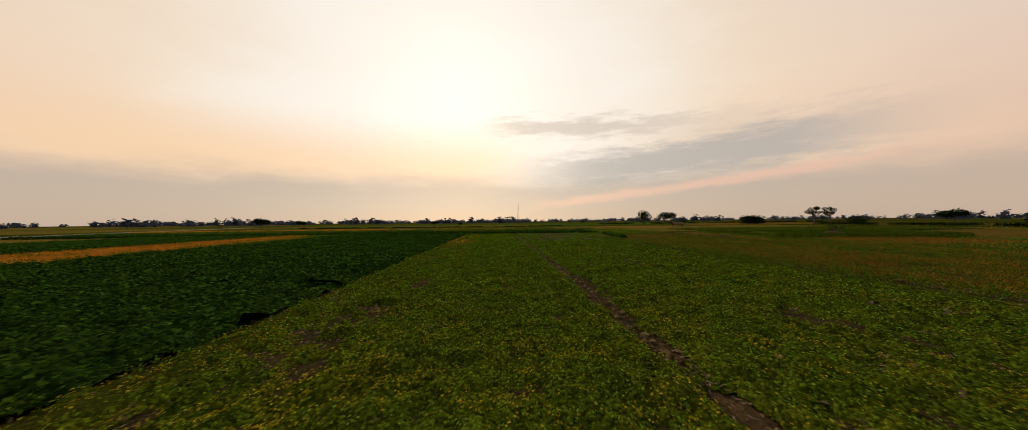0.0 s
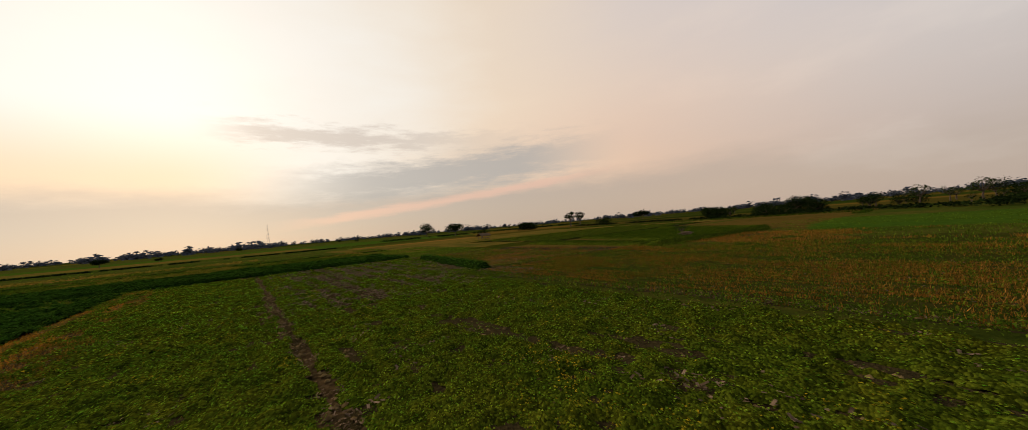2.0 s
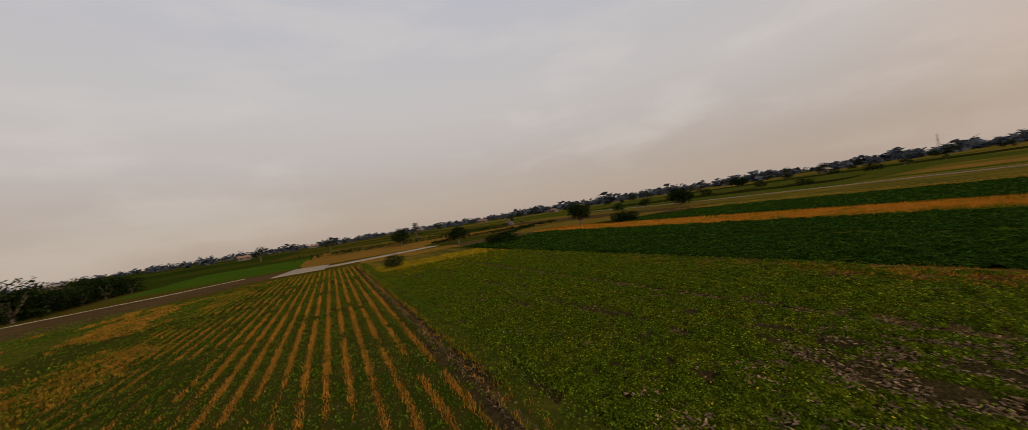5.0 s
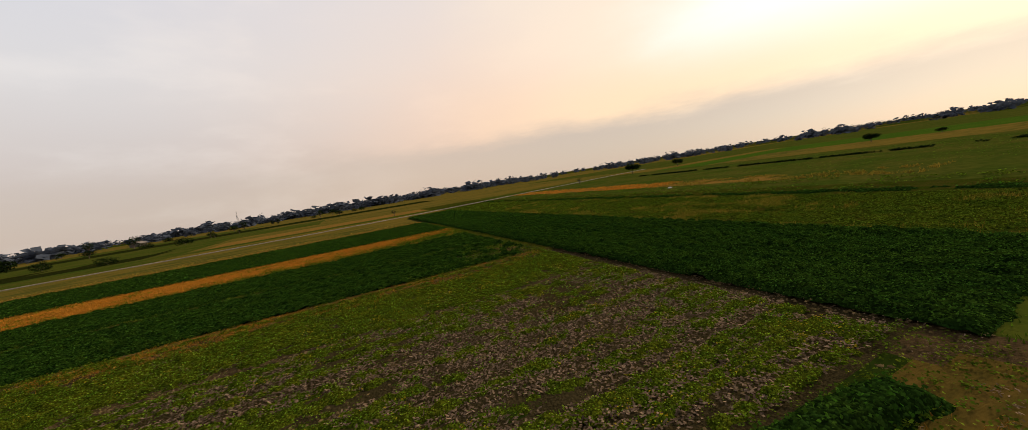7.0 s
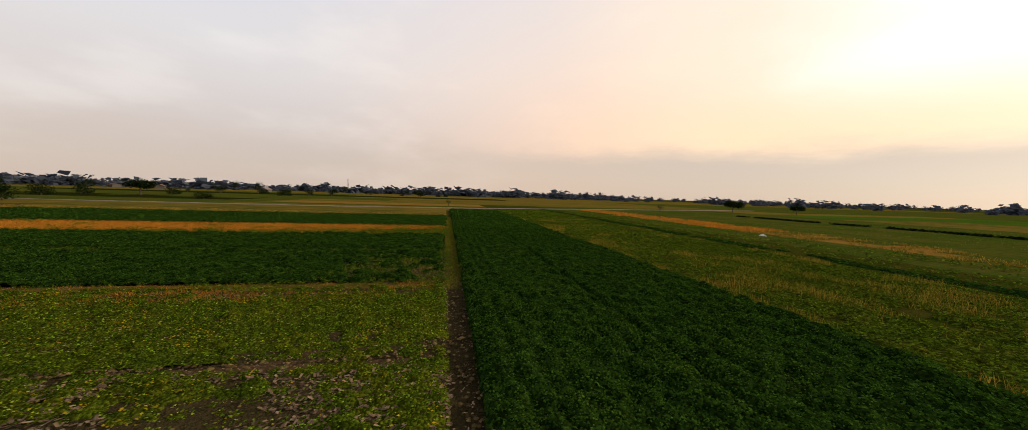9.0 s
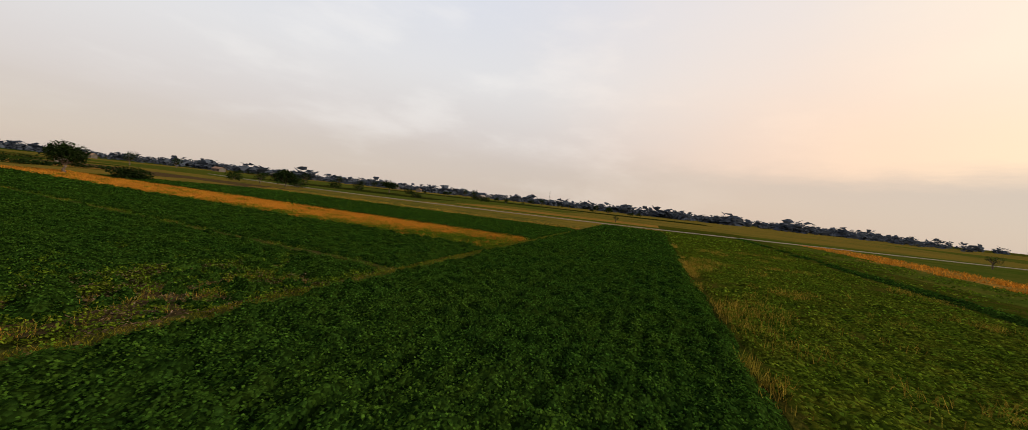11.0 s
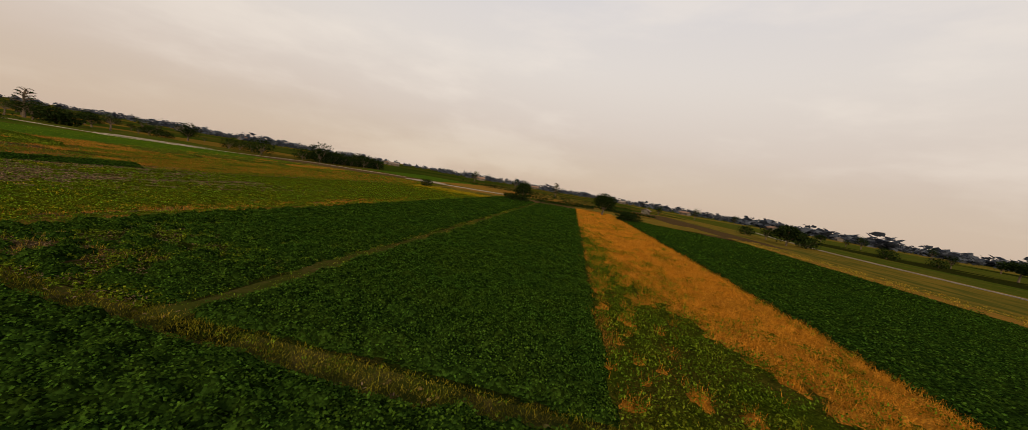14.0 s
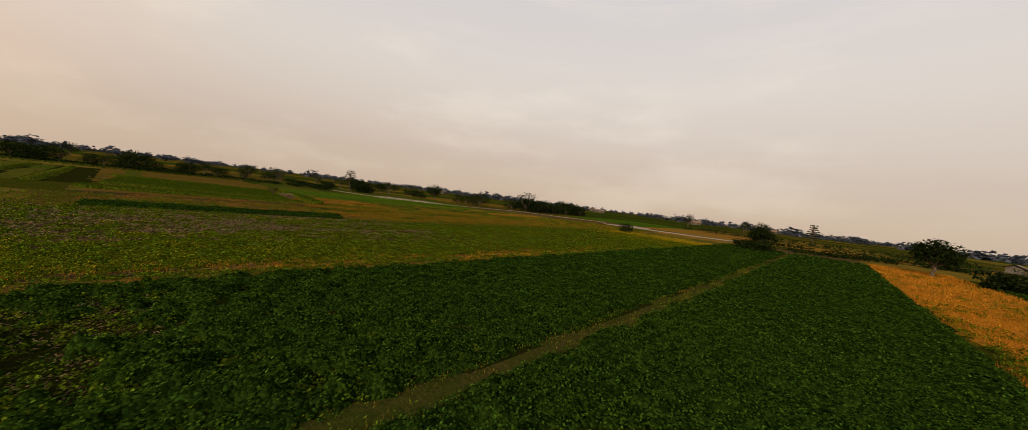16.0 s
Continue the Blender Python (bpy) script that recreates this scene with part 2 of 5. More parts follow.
# ground covers
SOIL_BEAN = surface("bean_field_soil", ((0.03879, 0.0306, 0.01295), (0.02252, 0.01836, 0.007861), (0.06256, 0.0476, 0.02081)), (0.9, 15.0), bump=0.12, bump_scale=9.0)
# dark green-brown: the shade between crop plants is put into the soil colour
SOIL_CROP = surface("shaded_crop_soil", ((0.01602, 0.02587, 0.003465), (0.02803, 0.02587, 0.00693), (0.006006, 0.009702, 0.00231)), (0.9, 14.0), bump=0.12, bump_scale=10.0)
DRY = surface("dry_grass_ground", ((0.24, 0.125, 0.026), (0.18, 0.10, 0.02), (0.13, 0.09, 0.018)), (0.25, 2.0), bump=0.06, bump_scale=6.0)
STUBBLE = surface("stubble_ground", ((0.032, 0.042, 0.0062), (0.024, 0.040, 0.0045), (0.052, 0.042, 0.011)), (0.12, 1.6), bump=0.05, bump_scale=6.0, stretch=(1, 0.35, 1))
GRASS = surface("grass_ground", ((0.044, 0.0638, 0.0077), (0.0825, 0.0748, 0.0132), (0.0308, 0.0506, 0.0066)), (0.08, 0.9), bump=0.05, bump_scale=5.0)
TAWNY = surface("tawny_cut_ground", ((0.082, 0.058, 0.012), (0.056, 0.048, 0.009), (0.118, 0.074, 0.017)), (0.15, 1.6), bump=0.06, bump_scale=6.0, stretch=(1, 0.35, 1))
MEADOW = surface("olive_meadow_ground", ((0.052, 0.072, 0.008), (0.072, 0.078, 0.010), (0.036, 0.055, 0.007)), (0.12, 1.1), bump=0.05, bump_scale=5.0)
LUSH = surface("lush_grass_ground", ((0.0414, 0.08625, 0.00805), (0.0552, 0.09775, 0.00805), (0.0299, 0.06325, 0.0069)), (0.05, 0.8), bump=0.05, bump_scale=5.0)
EARTH = surface("bare_earth", ((0.0391, 0.0289, 0.01272), (0.02033, 0.017, 0.008092), (0.06647, 0.0476, 0.02196)), (0.5, 4.0), bump=0.09, bump_scale=6.0)
PLOUGHED = surface("ploughed_earth", ((0.0782, 0.05, 0.02312), (0.0598, 0.04, 0.01904), (0.0966, 0.066, 0.0306)), (0.1, 1.5), bump=0.1, bump_scale=3.0)
OLIVE = surface("olive_stubble_far", ((0.1144, 0.085, 0.0154), (0.05456, 0.062, 0.0121), (0.1628, 0.108, 0.0198)), (0.03, 0.4), stretch=(1, 0.25, 1))
WEEDY = surface("weedy_ground", ((0.0375, 0.054, 0.0045), (0.06378, 0.0555, 0.00975), (0.015, 0.0255, 0.003)), (0.5, 8.0), bump=0.12, bump_scale=8.0)
TRODDEN = surface("trodden_path", ((0.036, 0.044, 0.008), (0.060, 0.050, 0.016), (0.024, 0.034, 0.006)), (0.6, 6.0), bump=0.05, bump_scale=6.0)
DUSTY = surface("dusty_bare_earth", ((0.0612, 0.04032, 0.01872), (0.0396, 0.0288, 0.01296), (0.09, 0.0576, 0.02736)), (0.7, 5.0), bump=0.08, bump_scale=8.0)
CONCRETE = surface("weathered_concrete", ((0.2896, 0.2501, 0.2106), (0.2237, 0.1975, 0.1646), (0.3422, 0.3028, 0.2568)), (0.3, 2.5), bump=0.01, bump_scale=9.0)


def far_fields():
    """Strips of fields to the horizon: each cell of the plan has its own crop."""
    material = surface("far_fields", ((0.026, 0.039, 0.0052), (0.0546, 0.0468, 0.0078), (0.0182, 0.0299, 0.00455)), (0.006, 0.05))
    n = Nodes(material.node_tree)
    shader = n.nodes["Principled BSDF"]
    own = shader.inputs["Base Color"].links[0].from_socket
    parts = n.nodes.new("ShaderNodeSeparateXYZ")
    n.put(parts.inputs[0], n.nodes.new("ShaderNodeNewGeometry").outputs["Position"])
    cell = n.nodes.new("ShaderNodeCombineXYZ")
    n.put(cell.inputs[0], n.math("FLOOR", n.math("DIVIDE", parts.outputs[0], 47.0)))
    n.put(cell.inputs[1], n.math("FLOOR", n.math("DIVIDE", parts.outputs[1], 83.0)))
    dice = n.nodes.new("ShaderNodeTexWhiteNoise")
    dice.noise_dimensions = "2D"
    n.put(dice.inputs["Vector"], cell.outputs[0])
    ramp = n.nodes.new("ShaderNodeValToRGB")
    ramp.color_ramp.interpolation = "CONSTANT"
    crops = ((0.0, (0.022, 0.042, 0.005)), (0.3, (0.04, 0.05, 0.007)), (0.55, (0.08, 0.06, 0.011)), (0.72, (0.015, 0.03, 0.004)), (0.88, (0.17, 0.10, 0.018)))
    while len(ramp.color_ramp.elements) < len(crops):
        ramp.color_ramp.elements.new(0.5)
    for element, (at, tone) in zip(ramp.color_ramp.elements, crops):
        element.position, element.color = at, (*tone, 1)
    n.put(ramp.inputs[0], dice.outputs["Value"])
    n.put(shader.inputs["Base Color"], n.mix(0.65, own, ramp.outputs[0]))
    return material


FAR = far_fields()

# plants
BEAN = surface("bean_leaves", ((0.1519, 0.2093, 0.0138), (0.2192, 0.2472, 0.0161), (0.08556, 0.1518, 0.0115)), (0.5, 2.5), rough=0.6, island=0.95, spec=0.0, through_light=0.5, glow=(0.36, 1.2, 0.7))
# darkened copy of the leaf colour: painted shade in the gaps between leaves
SOY_TOP = leafage("shaded_crop_top", ((0.01121, 0.02742, 0.003901), (0.01523, 0.03169, 0.004145), (0.007558, 0.02011, 0.003291)), 0.075)
# likewise darker than the bean leaves, so the gaps look shaded
BEAN_TOP = leafage("shaded_bean_top", ((0.04303, 0.06159, 0.00417), (0.05977, 0.06964, 0.004865), (0.02631, 0.04284, 0.003475)), 0.05, relief=0.02)
RIPE_TOP = leafage("ripe_bean_top", ((0.20, 0.135, 0.008), (0.13, 0.115, 0.007), (0.24, 0.15, 0.012)), 0.08)
WEED_TOP = leafage("weedy_crop_top", ((0.0364, 0.05642, 0.00455), (0.05278, 0.06006, 0.00546), (0.02366, 0.04095, 0.00364)), 0.09)
STRAW_TOP = leafage("dry_grass_top", ((0.2808, 0.1175, 0.014), (0.208, 0.094, 0.012), (0.3224, 0.141, 0.02)), 0.05, spread=0.5, relief=0.02, rough=0.85)
PLOT_TOP = leafage("garden_plot_top", ((0.0486, 0.07, 0.006), (0.0675, 0.08, 0.0072), (0.03375, 0.05375, 0.0048)), 0.09)
PATH_GRASS = surface("path_grass_blades", ((0.1232, 0.1214, 0.00972), (0.09477, 0.1077, 0.00864), (0.1738, 0.138, 0.01512)), (0.4, 2.5), rough=0.7, island=0.6, through_light=0.25)
BEAN_RIPE = surface("ripening_bean_leaves", ((0.34, 0.255, 0.011), (0.2, 0.2, 0.011), (0.36, 0.26, 0.0165)), (0.2, 1.5), rough=0.65, island=0.5, through_light=0.3)
SOY = surface("dark_crop_leaves", ((0.04023, 0.09227, 0.01064), (0.05442, 0.1041, 0.01064), (0.0272, 0.07098, 0.009463)), (0.3, 2.0), rough=0.6, island=0.65, spec=0.0, through_light=0.36, glow=(0.8, 1.15, 0.8))
WEED = surface("weed_leaves", ((0.07535, 0.1198, 0.008316), (0.1101, 0.1307, 0.00998), (0.04637, 0.08491, 0.006652)), (0.4, 2.0), rough=0.6, island=0.8, through_light=0.3, glow=(0.8, 1.15, 0.8))
RICE = surface("green_plot_blades", ((0.03375, 0.06375, 0.0045), (0.045, 0.075, 0.00525), (0.0225, 0.04875, 0.00375)), (0.3, 2.0), rough=0.6, island=0.5, through_light=0.3)
STUB = surface("brown_stubble_blades", ((0.258, 0.1161, 0.01634), (0.1806, 0.0903, 0.01376), (0.2924, 0.1419, 0.02408)), (0.35, 3.0), rough=0.85, island=0.5)
STRAW = surface("golden_dry_blades", ((0.4472, 0.1739, 0.016), (0.3016, 0.1316, 0.014), (0.4888, 0.2115, 0.026)), (0.35, 2.0), rough=0.8, island=0.6, through_light=0.25)
LITTER = surface("pale_straw_litter", ((0.144, 0.0972, 0.0612), (0.0792, 0.05616, 0.03456), (0.1944, 0.1368, 0.09)), (0.8, 6.0), rough=0.85, island=0.6)
CLOD = surface("earth_clods", ((0.1104, 0.075, 0.0306), (0.0552, 0.042, 0.01836), (0.1472, 0.105, 0.0442)), (0.8, 6.0), rough=0.9, island=0.6)
WEED_DRY = surface("faded_field_grass", ((0.221, 0.1625, 0.0208), (0.143, 0.1365, 0.0156), (0.312, 0.1885, 0.0286)), (0.4, 2.0), rough=0.8, island=0.6, through_light=0.2)
MUDDY = surface("muddy_plastic_sheet", ((0.19, 0.175, 0.155), (0.12, 0.105, 0.085), (0.24, 0.225, 0.205)), (1.2, 5.0), rough=0.6)
CROWN = surface("tree_leaves", ((0.015, 0.0275, 0.007), (0.019, 0.0325, 0.008), (0.011, 0.021, 0.006)), (0.3, 1.2), rough=0.6, island=0.55, through_light=0.2)
CROWN_PALE = surface("pale_tree_leaves", ((0.033, 0.051, 0.0132), (0.039, 0.054, 0.0156), (0.024, 0.039, 0.0108)), (0.3, 1.2), rough=0.65, island=0.5, through_light=0.2)
# aerial haze is mixed into this leaf colour: paler and bluer than near trees
WOODS = surface("hazed_wood_leaves", ((0.0758, 0.09078, 0.123), (0.08613, 0.1023, 0.1347), (0.06459, 0.07832, 0.1074)), (0.02, 0.15), rough=0.8, island=0.2, through_light=0.3)
BARK = surface("grey_brown_bark", ((0.10, 0.075, 0.055), (0.07, 0.055, 0.042), (0.13, 0.10, 0.08)), (1.0, 7.0), bump=0.03, bump_scale=12.0)
STEEL = surface("galvanised_steel", ((0.28, 0.28, 0.29), (0.24, 0.23, 0.23), (0.3, 0.28, 0.26)), (0.5, 5.0), rough=0.5)
BOARD = surface("weathered_boards", ((0.14, 0.10, 0.07), (0.10, 0.075, 0.055), (0.18, 0.13, 0.09)), (1.5, 9.0), bump=0.01, bump_scale=20.0)
THATCH = surface("old_thatch", ((0.13, 0.09, 0.055), (0.09, 0.065, 0.042), (0.17, 0.12, 0.075)), (1.5, 9.0), bump=0.05, bump_scale=14.0)
TARP = surface("white_plastic_sheet", ((0.62, 0.61, 0.58), (0.52, 0.51, 0.48), (0.7, 0.69, 0.66)), (0.8, 4.0), rough=0.45, bump=0.04, bump_scale=2.0)
WALL = surface("weathered_plaster_wall", ((0.098, 0.0875, 0.077), (0.077, 0.0665, 0.05775), (0.1155, 0.105, 0.0945)), (0.3, 2.0))
ROOF = surface("faded_clay_tiles", ((0.204, 0.132, 0.102), (0.168, 0.102, 0.078), (0.24, 0.168, 0.132)), (0.4, 3.0), bump=0.03, bump_scale=8.0)
ROOF_PALE = surface("pale_metal_sheets", ((0.21, 0.18, 0.17), (0.18, 0.15, 0.14), (0.23, 0.21, 0.2)), (0.3, 2.0), rough=0.55)
DARK = surface("dark_opening", ((0.02, 0.02, 0.02), (0.025, 0.022, 0.02), (0.015, 0.015, 0.015)), (1.0, 4.0))

rng = np.random.default_rng(7)


def lattice(x, y, size, seed):
    """Smooth value noise over the plan, 0 to 1."""
    grid = np.random.default_rng(seed).random((256, 256))
    u, v = np.asarray(x) / size, np.asarray(y) / size
    i, j = np.floor(u).astype(int), np.floor(v).astype(int)
    a, b = u - i, v - j
    a, b = a * a * (3 - 2 * a), b * b * (3 - 2 * b)
    g = lambda p, q: grid[p % 256, q % 256]
    return (g(i, j) * (1 - a) + g(i + 1, j) * a) * (1 - b) + (g(i, j + 1) * (1 - a) + g(i + 1, j + 1) * a) * b


def clouded(x, y, size, seed):
    return 0.6 * lattice(x, y, size, seed) + 0.28 * lattice(x, y, size / 2.3, seed + 1) + 0.12 * lattice(x, y, size / 5.1, seed + 2)


def mesh_from(name, verts, faces, materials, slots=None):
    """A mesh from arrays; faces all have the same number of corners."""
    data = bpy.data.meshes.new(name)
    verts, faces = np.asarray(verts, np.float32), np.asarray(faces, np.int32)
    data.vertices.add(len(verts))
    data.vertices.foreach_set("co", verts.ravel())
    data.loops.add(faces.size)
    data.loops.foreach_set("vertex_index", faces.ravel())
    data.polygons.add(len(faces))
    data.polygons.foreach_set("loop_start", np.arange(0, faces.size, faces.shape[1], dtype=np.int32))
    for material in materials:
        data.materials.append(material)
    if slots is not None:
        data.polygons.foreach_set("material_index", np.asarray(slots, np.int32))
    data.update(calc_edges=True)
    data.validate()
    return data


# ---- ground: one sheet to the horizon ----
def stretch_of(low, high, step):
    """Even steps across the near stretch, growing ones beyond it."""
    inner = np.arange(low, high + 0.01, step)
    out, reach, jump = [], 0.0, step
    while reach < 4300:
        jump = min(jump * 1.13, 900)
        reach += jump
        out.append(reach)
    out = np.array(out)
    return np.r_[low - out[::-1], inner, high + out]


GROUND = [DUSTY, TAWNY, MEADOW, FAR, SOIL_BEAN, SOIL_CROP, DRY, STUBBLE, GRASS, LUSH, EARTH, PLOUGHED, OLIVE, WEEDY, TRODDEN]
# ground covers: x from, x to, y from, y to, cover (later rows lie over earlier ones)
far_covers = [
    (-700, -100, -420, 700, OLIVE), (-420, -150, -160, -20, GRASS), (-330, -102, -300, 5, GRASS), (-330, -140, 230, 420, GRASS), (-300, 200, 330, 620, GRASS),
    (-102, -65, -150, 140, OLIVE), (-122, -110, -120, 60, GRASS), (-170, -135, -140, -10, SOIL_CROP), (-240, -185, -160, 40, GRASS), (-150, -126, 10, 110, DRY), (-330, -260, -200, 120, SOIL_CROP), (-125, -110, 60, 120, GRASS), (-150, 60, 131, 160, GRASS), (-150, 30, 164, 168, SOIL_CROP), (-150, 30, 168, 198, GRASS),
    (-110, 120, 200, 330, LUSH), (-85, 30, 204, 240, OLIVE), (-150, 60, 84.4, 101, WEEDY), (-150, 30, 101, 110, WEEDY),
    (-150, 60, 110, 131, GRASS), (-118, -40, 118, 128.5, DRY), (-42, -14, 120.5, 126, DRY),
]
strip_covers = [
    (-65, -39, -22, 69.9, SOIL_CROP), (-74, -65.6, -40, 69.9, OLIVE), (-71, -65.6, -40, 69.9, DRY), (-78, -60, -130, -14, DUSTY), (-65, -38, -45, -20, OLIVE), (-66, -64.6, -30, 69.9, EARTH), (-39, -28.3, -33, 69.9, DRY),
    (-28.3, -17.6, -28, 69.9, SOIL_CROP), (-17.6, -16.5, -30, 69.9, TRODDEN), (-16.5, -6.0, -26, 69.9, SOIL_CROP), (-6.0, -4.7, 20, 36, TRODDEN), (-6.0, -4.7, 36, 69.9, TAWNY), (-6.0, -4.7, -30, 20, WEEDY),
    (-4.7, 13.9, -32, 69.9, SOIL_BEAN), (-11.5, -5.5, 66.5, 69.6, EARTH), (-39, -28.3, 50, 69.9, WEEDY), (-32.6, -28.3, 20, 50, WEEDY),
    (-4.7, 13.9, -32, -16, OLIVE), (-4.7, 13.9, -16, -5, DRY), (2.8, 3.4, -16, 69.9, DUSTY), (13.9, 15.2, -32, 46, GRASS),
]
stubble_covers = [
    (15.2, 16.0, -32, 44, EARTH), (16.0, 31, -31, 44, STUBBLE), (31, 56, -24, 44, GRASS), (52, 80, -10, 44, LUSH),
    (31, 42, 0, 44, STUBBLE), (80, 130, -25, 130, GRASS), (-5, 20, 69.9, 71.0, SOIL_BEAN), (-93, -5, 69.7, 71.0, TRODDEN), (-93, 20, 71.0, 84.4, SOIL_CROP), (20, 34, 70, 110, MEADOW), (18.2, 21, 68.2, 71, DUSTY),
    (21, 112, 46, 140, OLIVE), (30, 74, 133, 149, DRY), (14, 16.4, 46, 69.9, SOIL_BEAN), (19.5, 32, 46, 69, TAWNY), (16.4, 19.5, 46, 56, TAWNY), (16.4, 18.6, 56, 69.9, SOIL_BEAN), (16, 31, 43, 48, STUBBLE),
    (20.4, 34, 71, 84, MEADOW), (31, 62, 44, 47, STUBBLE),
]
plot_covers = [
    (30.4, 33.4, 44.6, 68, EARTH), (33.4, 80, 40, 66, TAWNY), (37.2, 39.4, 45, 54, EARTH), (38.4, 41.5, 54, 60, EARTH), (40, 44.5, 60, 66, EARTH), (35, 58, 38.4, 40.2, DUSTY), (60, 126, 38, 66, TAWNY),
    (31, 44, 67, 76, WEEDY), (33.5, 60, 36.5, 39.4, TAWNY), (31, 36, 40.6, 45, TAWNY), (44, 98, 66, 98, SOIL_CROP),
    (44, 98, 71.4, 73.6, GRASS), (46, 98, 76, 78.5, GRASS), (46, 98, 81, 84.4, GRASS), (46, 98, 87, 90.4, GRASS), (62, 108, 60, 62.5, GRASS),
]
south_covers = [
    (48, 98, 96, 100, GRASS), (44, 98, 104, 107, GRASS),
    (-28, -7, -45, -28, PLOUGHED), (-8, 14, -44, -32, DRY), (-60, -28, -60, -33, OLIVE), (-60, 34, -110, -64, DRY),
    (-6, 27, -160, -56, DRY), (28, 64, -130, -60, LUSH), (-40, 20, -190, -120, OLIVE),
]
PLAN = far_covers + strip_covers + stubble_covers + plot_covers + south_covers


def build_ground():
    xs, ys = stretch_of(-42, 72, 0.6), stretch_of(-24, 92, 0.6)
    X, Y = np.meshgrid(xs, ys)
    near = np.clip(1.4 - np.maximum(np.maximum(-60 - X, X - 80), np.maximum(-60 - Y, Y - 140)) / 60, 0, 1)
    Z = near * (0.10 * (clouded(X, Y, 2.6, 11) - 0.5) + 0.05 * (clouded(X, Y, 1.1, 21) - 0.5))
    for at, wide, deep in ((3.1, 0.35, 0.07), (15.6, 0.5, 0.14), (-17.0, 0.6, -0.10), (-5.4, 0.6, -0.08)):
        Z -= deep * np.exp(-(((X - at) / wide) ** 2)) * (Y < 70) * (Y > -34)
    for at, wide, deep in ((70.45, 0.5, 0.15), (76.6, 0.25, 0.12)):
        Z -= deep * np.exp(-(((Y - at) / wide) ** 2)) * (X < 20) * (X > -93)
    cx, cy = np.meshgrid((xs[1:] + xs[:-1]) / 2, (ys[1:] + ys[:-1]) / 2)
    jx, jy = cx + 1.4 * (clouded(cx, cy, 3.0, 31) - 0.5), cy + 1.4 * (clouded(cx, cy, 3.0, 41) - 0.5)
    cover = np.full(cx.shape, GROUND.index(FAR))
    for x0, x1, y0, y1, material in PLAN:
        cover[(jx > x0) & (jx < x1) & (jy > y0) & (jy < y1)] = GROUND.index(material)
    # a ploughed strip that runs aslant along the lane
    low = np.interp(-jy, (10, 16, 28, 40), (64, 50, 40, 30))
    high = np.interp(-jy, (6, 15, 38, 45, 56), (68, 66.5, 65, 49, 36))
    cover[(jy < -9) & (jy > -54) & (jx > low) & (jx < high)] = GROUND.index(PLOUGHED)
    rows, cols = X.shape
    base = (np.arange(rows - 1)[:, None] * cols + np.arange(cols - 1)[None]).ravel()
    faces = np.stack([base, base + 1, base + cols + 1, base + cols], 1)
    data = mesh_from("ground", np.stack([X, Y, Z], -1).reshape(-1, 3), faces, GROUND, cover.ravel())
    data.polygons.foreach_set("use_smooth", np.ones(len(faces), bool))
    return tagged(new("ground", data), "flat farmland ground of soil, grass and field strips", "ground", kind="structure")


build_ground()


# ---- plants of the fields ----
def leaf_faces(places, size, low, high, wide=0.8):
    """One folded, four-cornered leaf at each place."""
    count = len(places)
    turn, rise = rng.random(count) * 2 * np.pi, np.radians(low + (high - low) * rng.random(count))
    length = size * (0.65 + 0.7 * rng.random(count))
    ahead = np.stack([np.cos(turn) * np.cos(rise), np.sin(turn) * np.cos(rise), np.sin(rise)], 1)
    lean = np.radians(50 * (rng.random(count) - 0.5))
    side = np.stack([-np.sin(turn) * np.cos(lean), np.cos(turn) * np.cos(lean), np.sin(lean)], 1)
    L, half_wide = length[:, None], (length * wide / 2)[:, None]
    tip = places + ahead * L
    tip[:, 2] -= 0.2 * length
    verts = np.stack([places, places + ahead * L * 0.5 + side * half_wide, tip, places + ahead * L * 0.5 - side * half_wide], 1).reshape(-1, 3)
    return verts, np.arange(count * 4).reshape(-1, 4)


def blade_faces(places, height, wide, lean=0.5):
    """One upright, leaning blade at each place, as a narrow four-cornered strip."""
    count = len(places)
    turn, tall = rng.random(count) * 2 * np.pi, height * (0.55 + 0.8 * rng.random(count))
    across = np.stack([-np.sin(turn), np.cos(turn), 0 * turn], 1) * wide / 2
    off = (lean * rng.random(count) * tall)[:, None] * np.stack([np.cos(turn), np.sin(turn), 0 * turn], 1)
    up = np.stack([0 * tall, 0 * tall, tall], 1)
    verts = np.stack([places - across, places + across, places + off + up + across * 0.3, places + off + up - across * 0.3], 1).reshape(-1, 3)
    return verts, np.arange(count * 4).reshape(-1, 4)


def flat_bits(places, size, wide):
    """Straw and clod bits that lie on the ground."""
    count = len(places)
    turn, length = rng.random(count) * 2 * np.pi, size * (0.5 + rng.random(count))
    ahead = np.stack([np.cos(turn), np.sin(turn), 0.7 * (rng.random(count) - 0.3)], 1) * length[:, None]
    side = np.stack([-np.sin(turn), np.cos(turn), 0.5 * (rng.random(count) - 0.5)], 1) * wide
    verts = np.stack([places, places + ahead, places + ahead + side, places + side], 1).reshape(-1, 3)
    return verts, np.arange(count * 4).reshape(-1, 4)


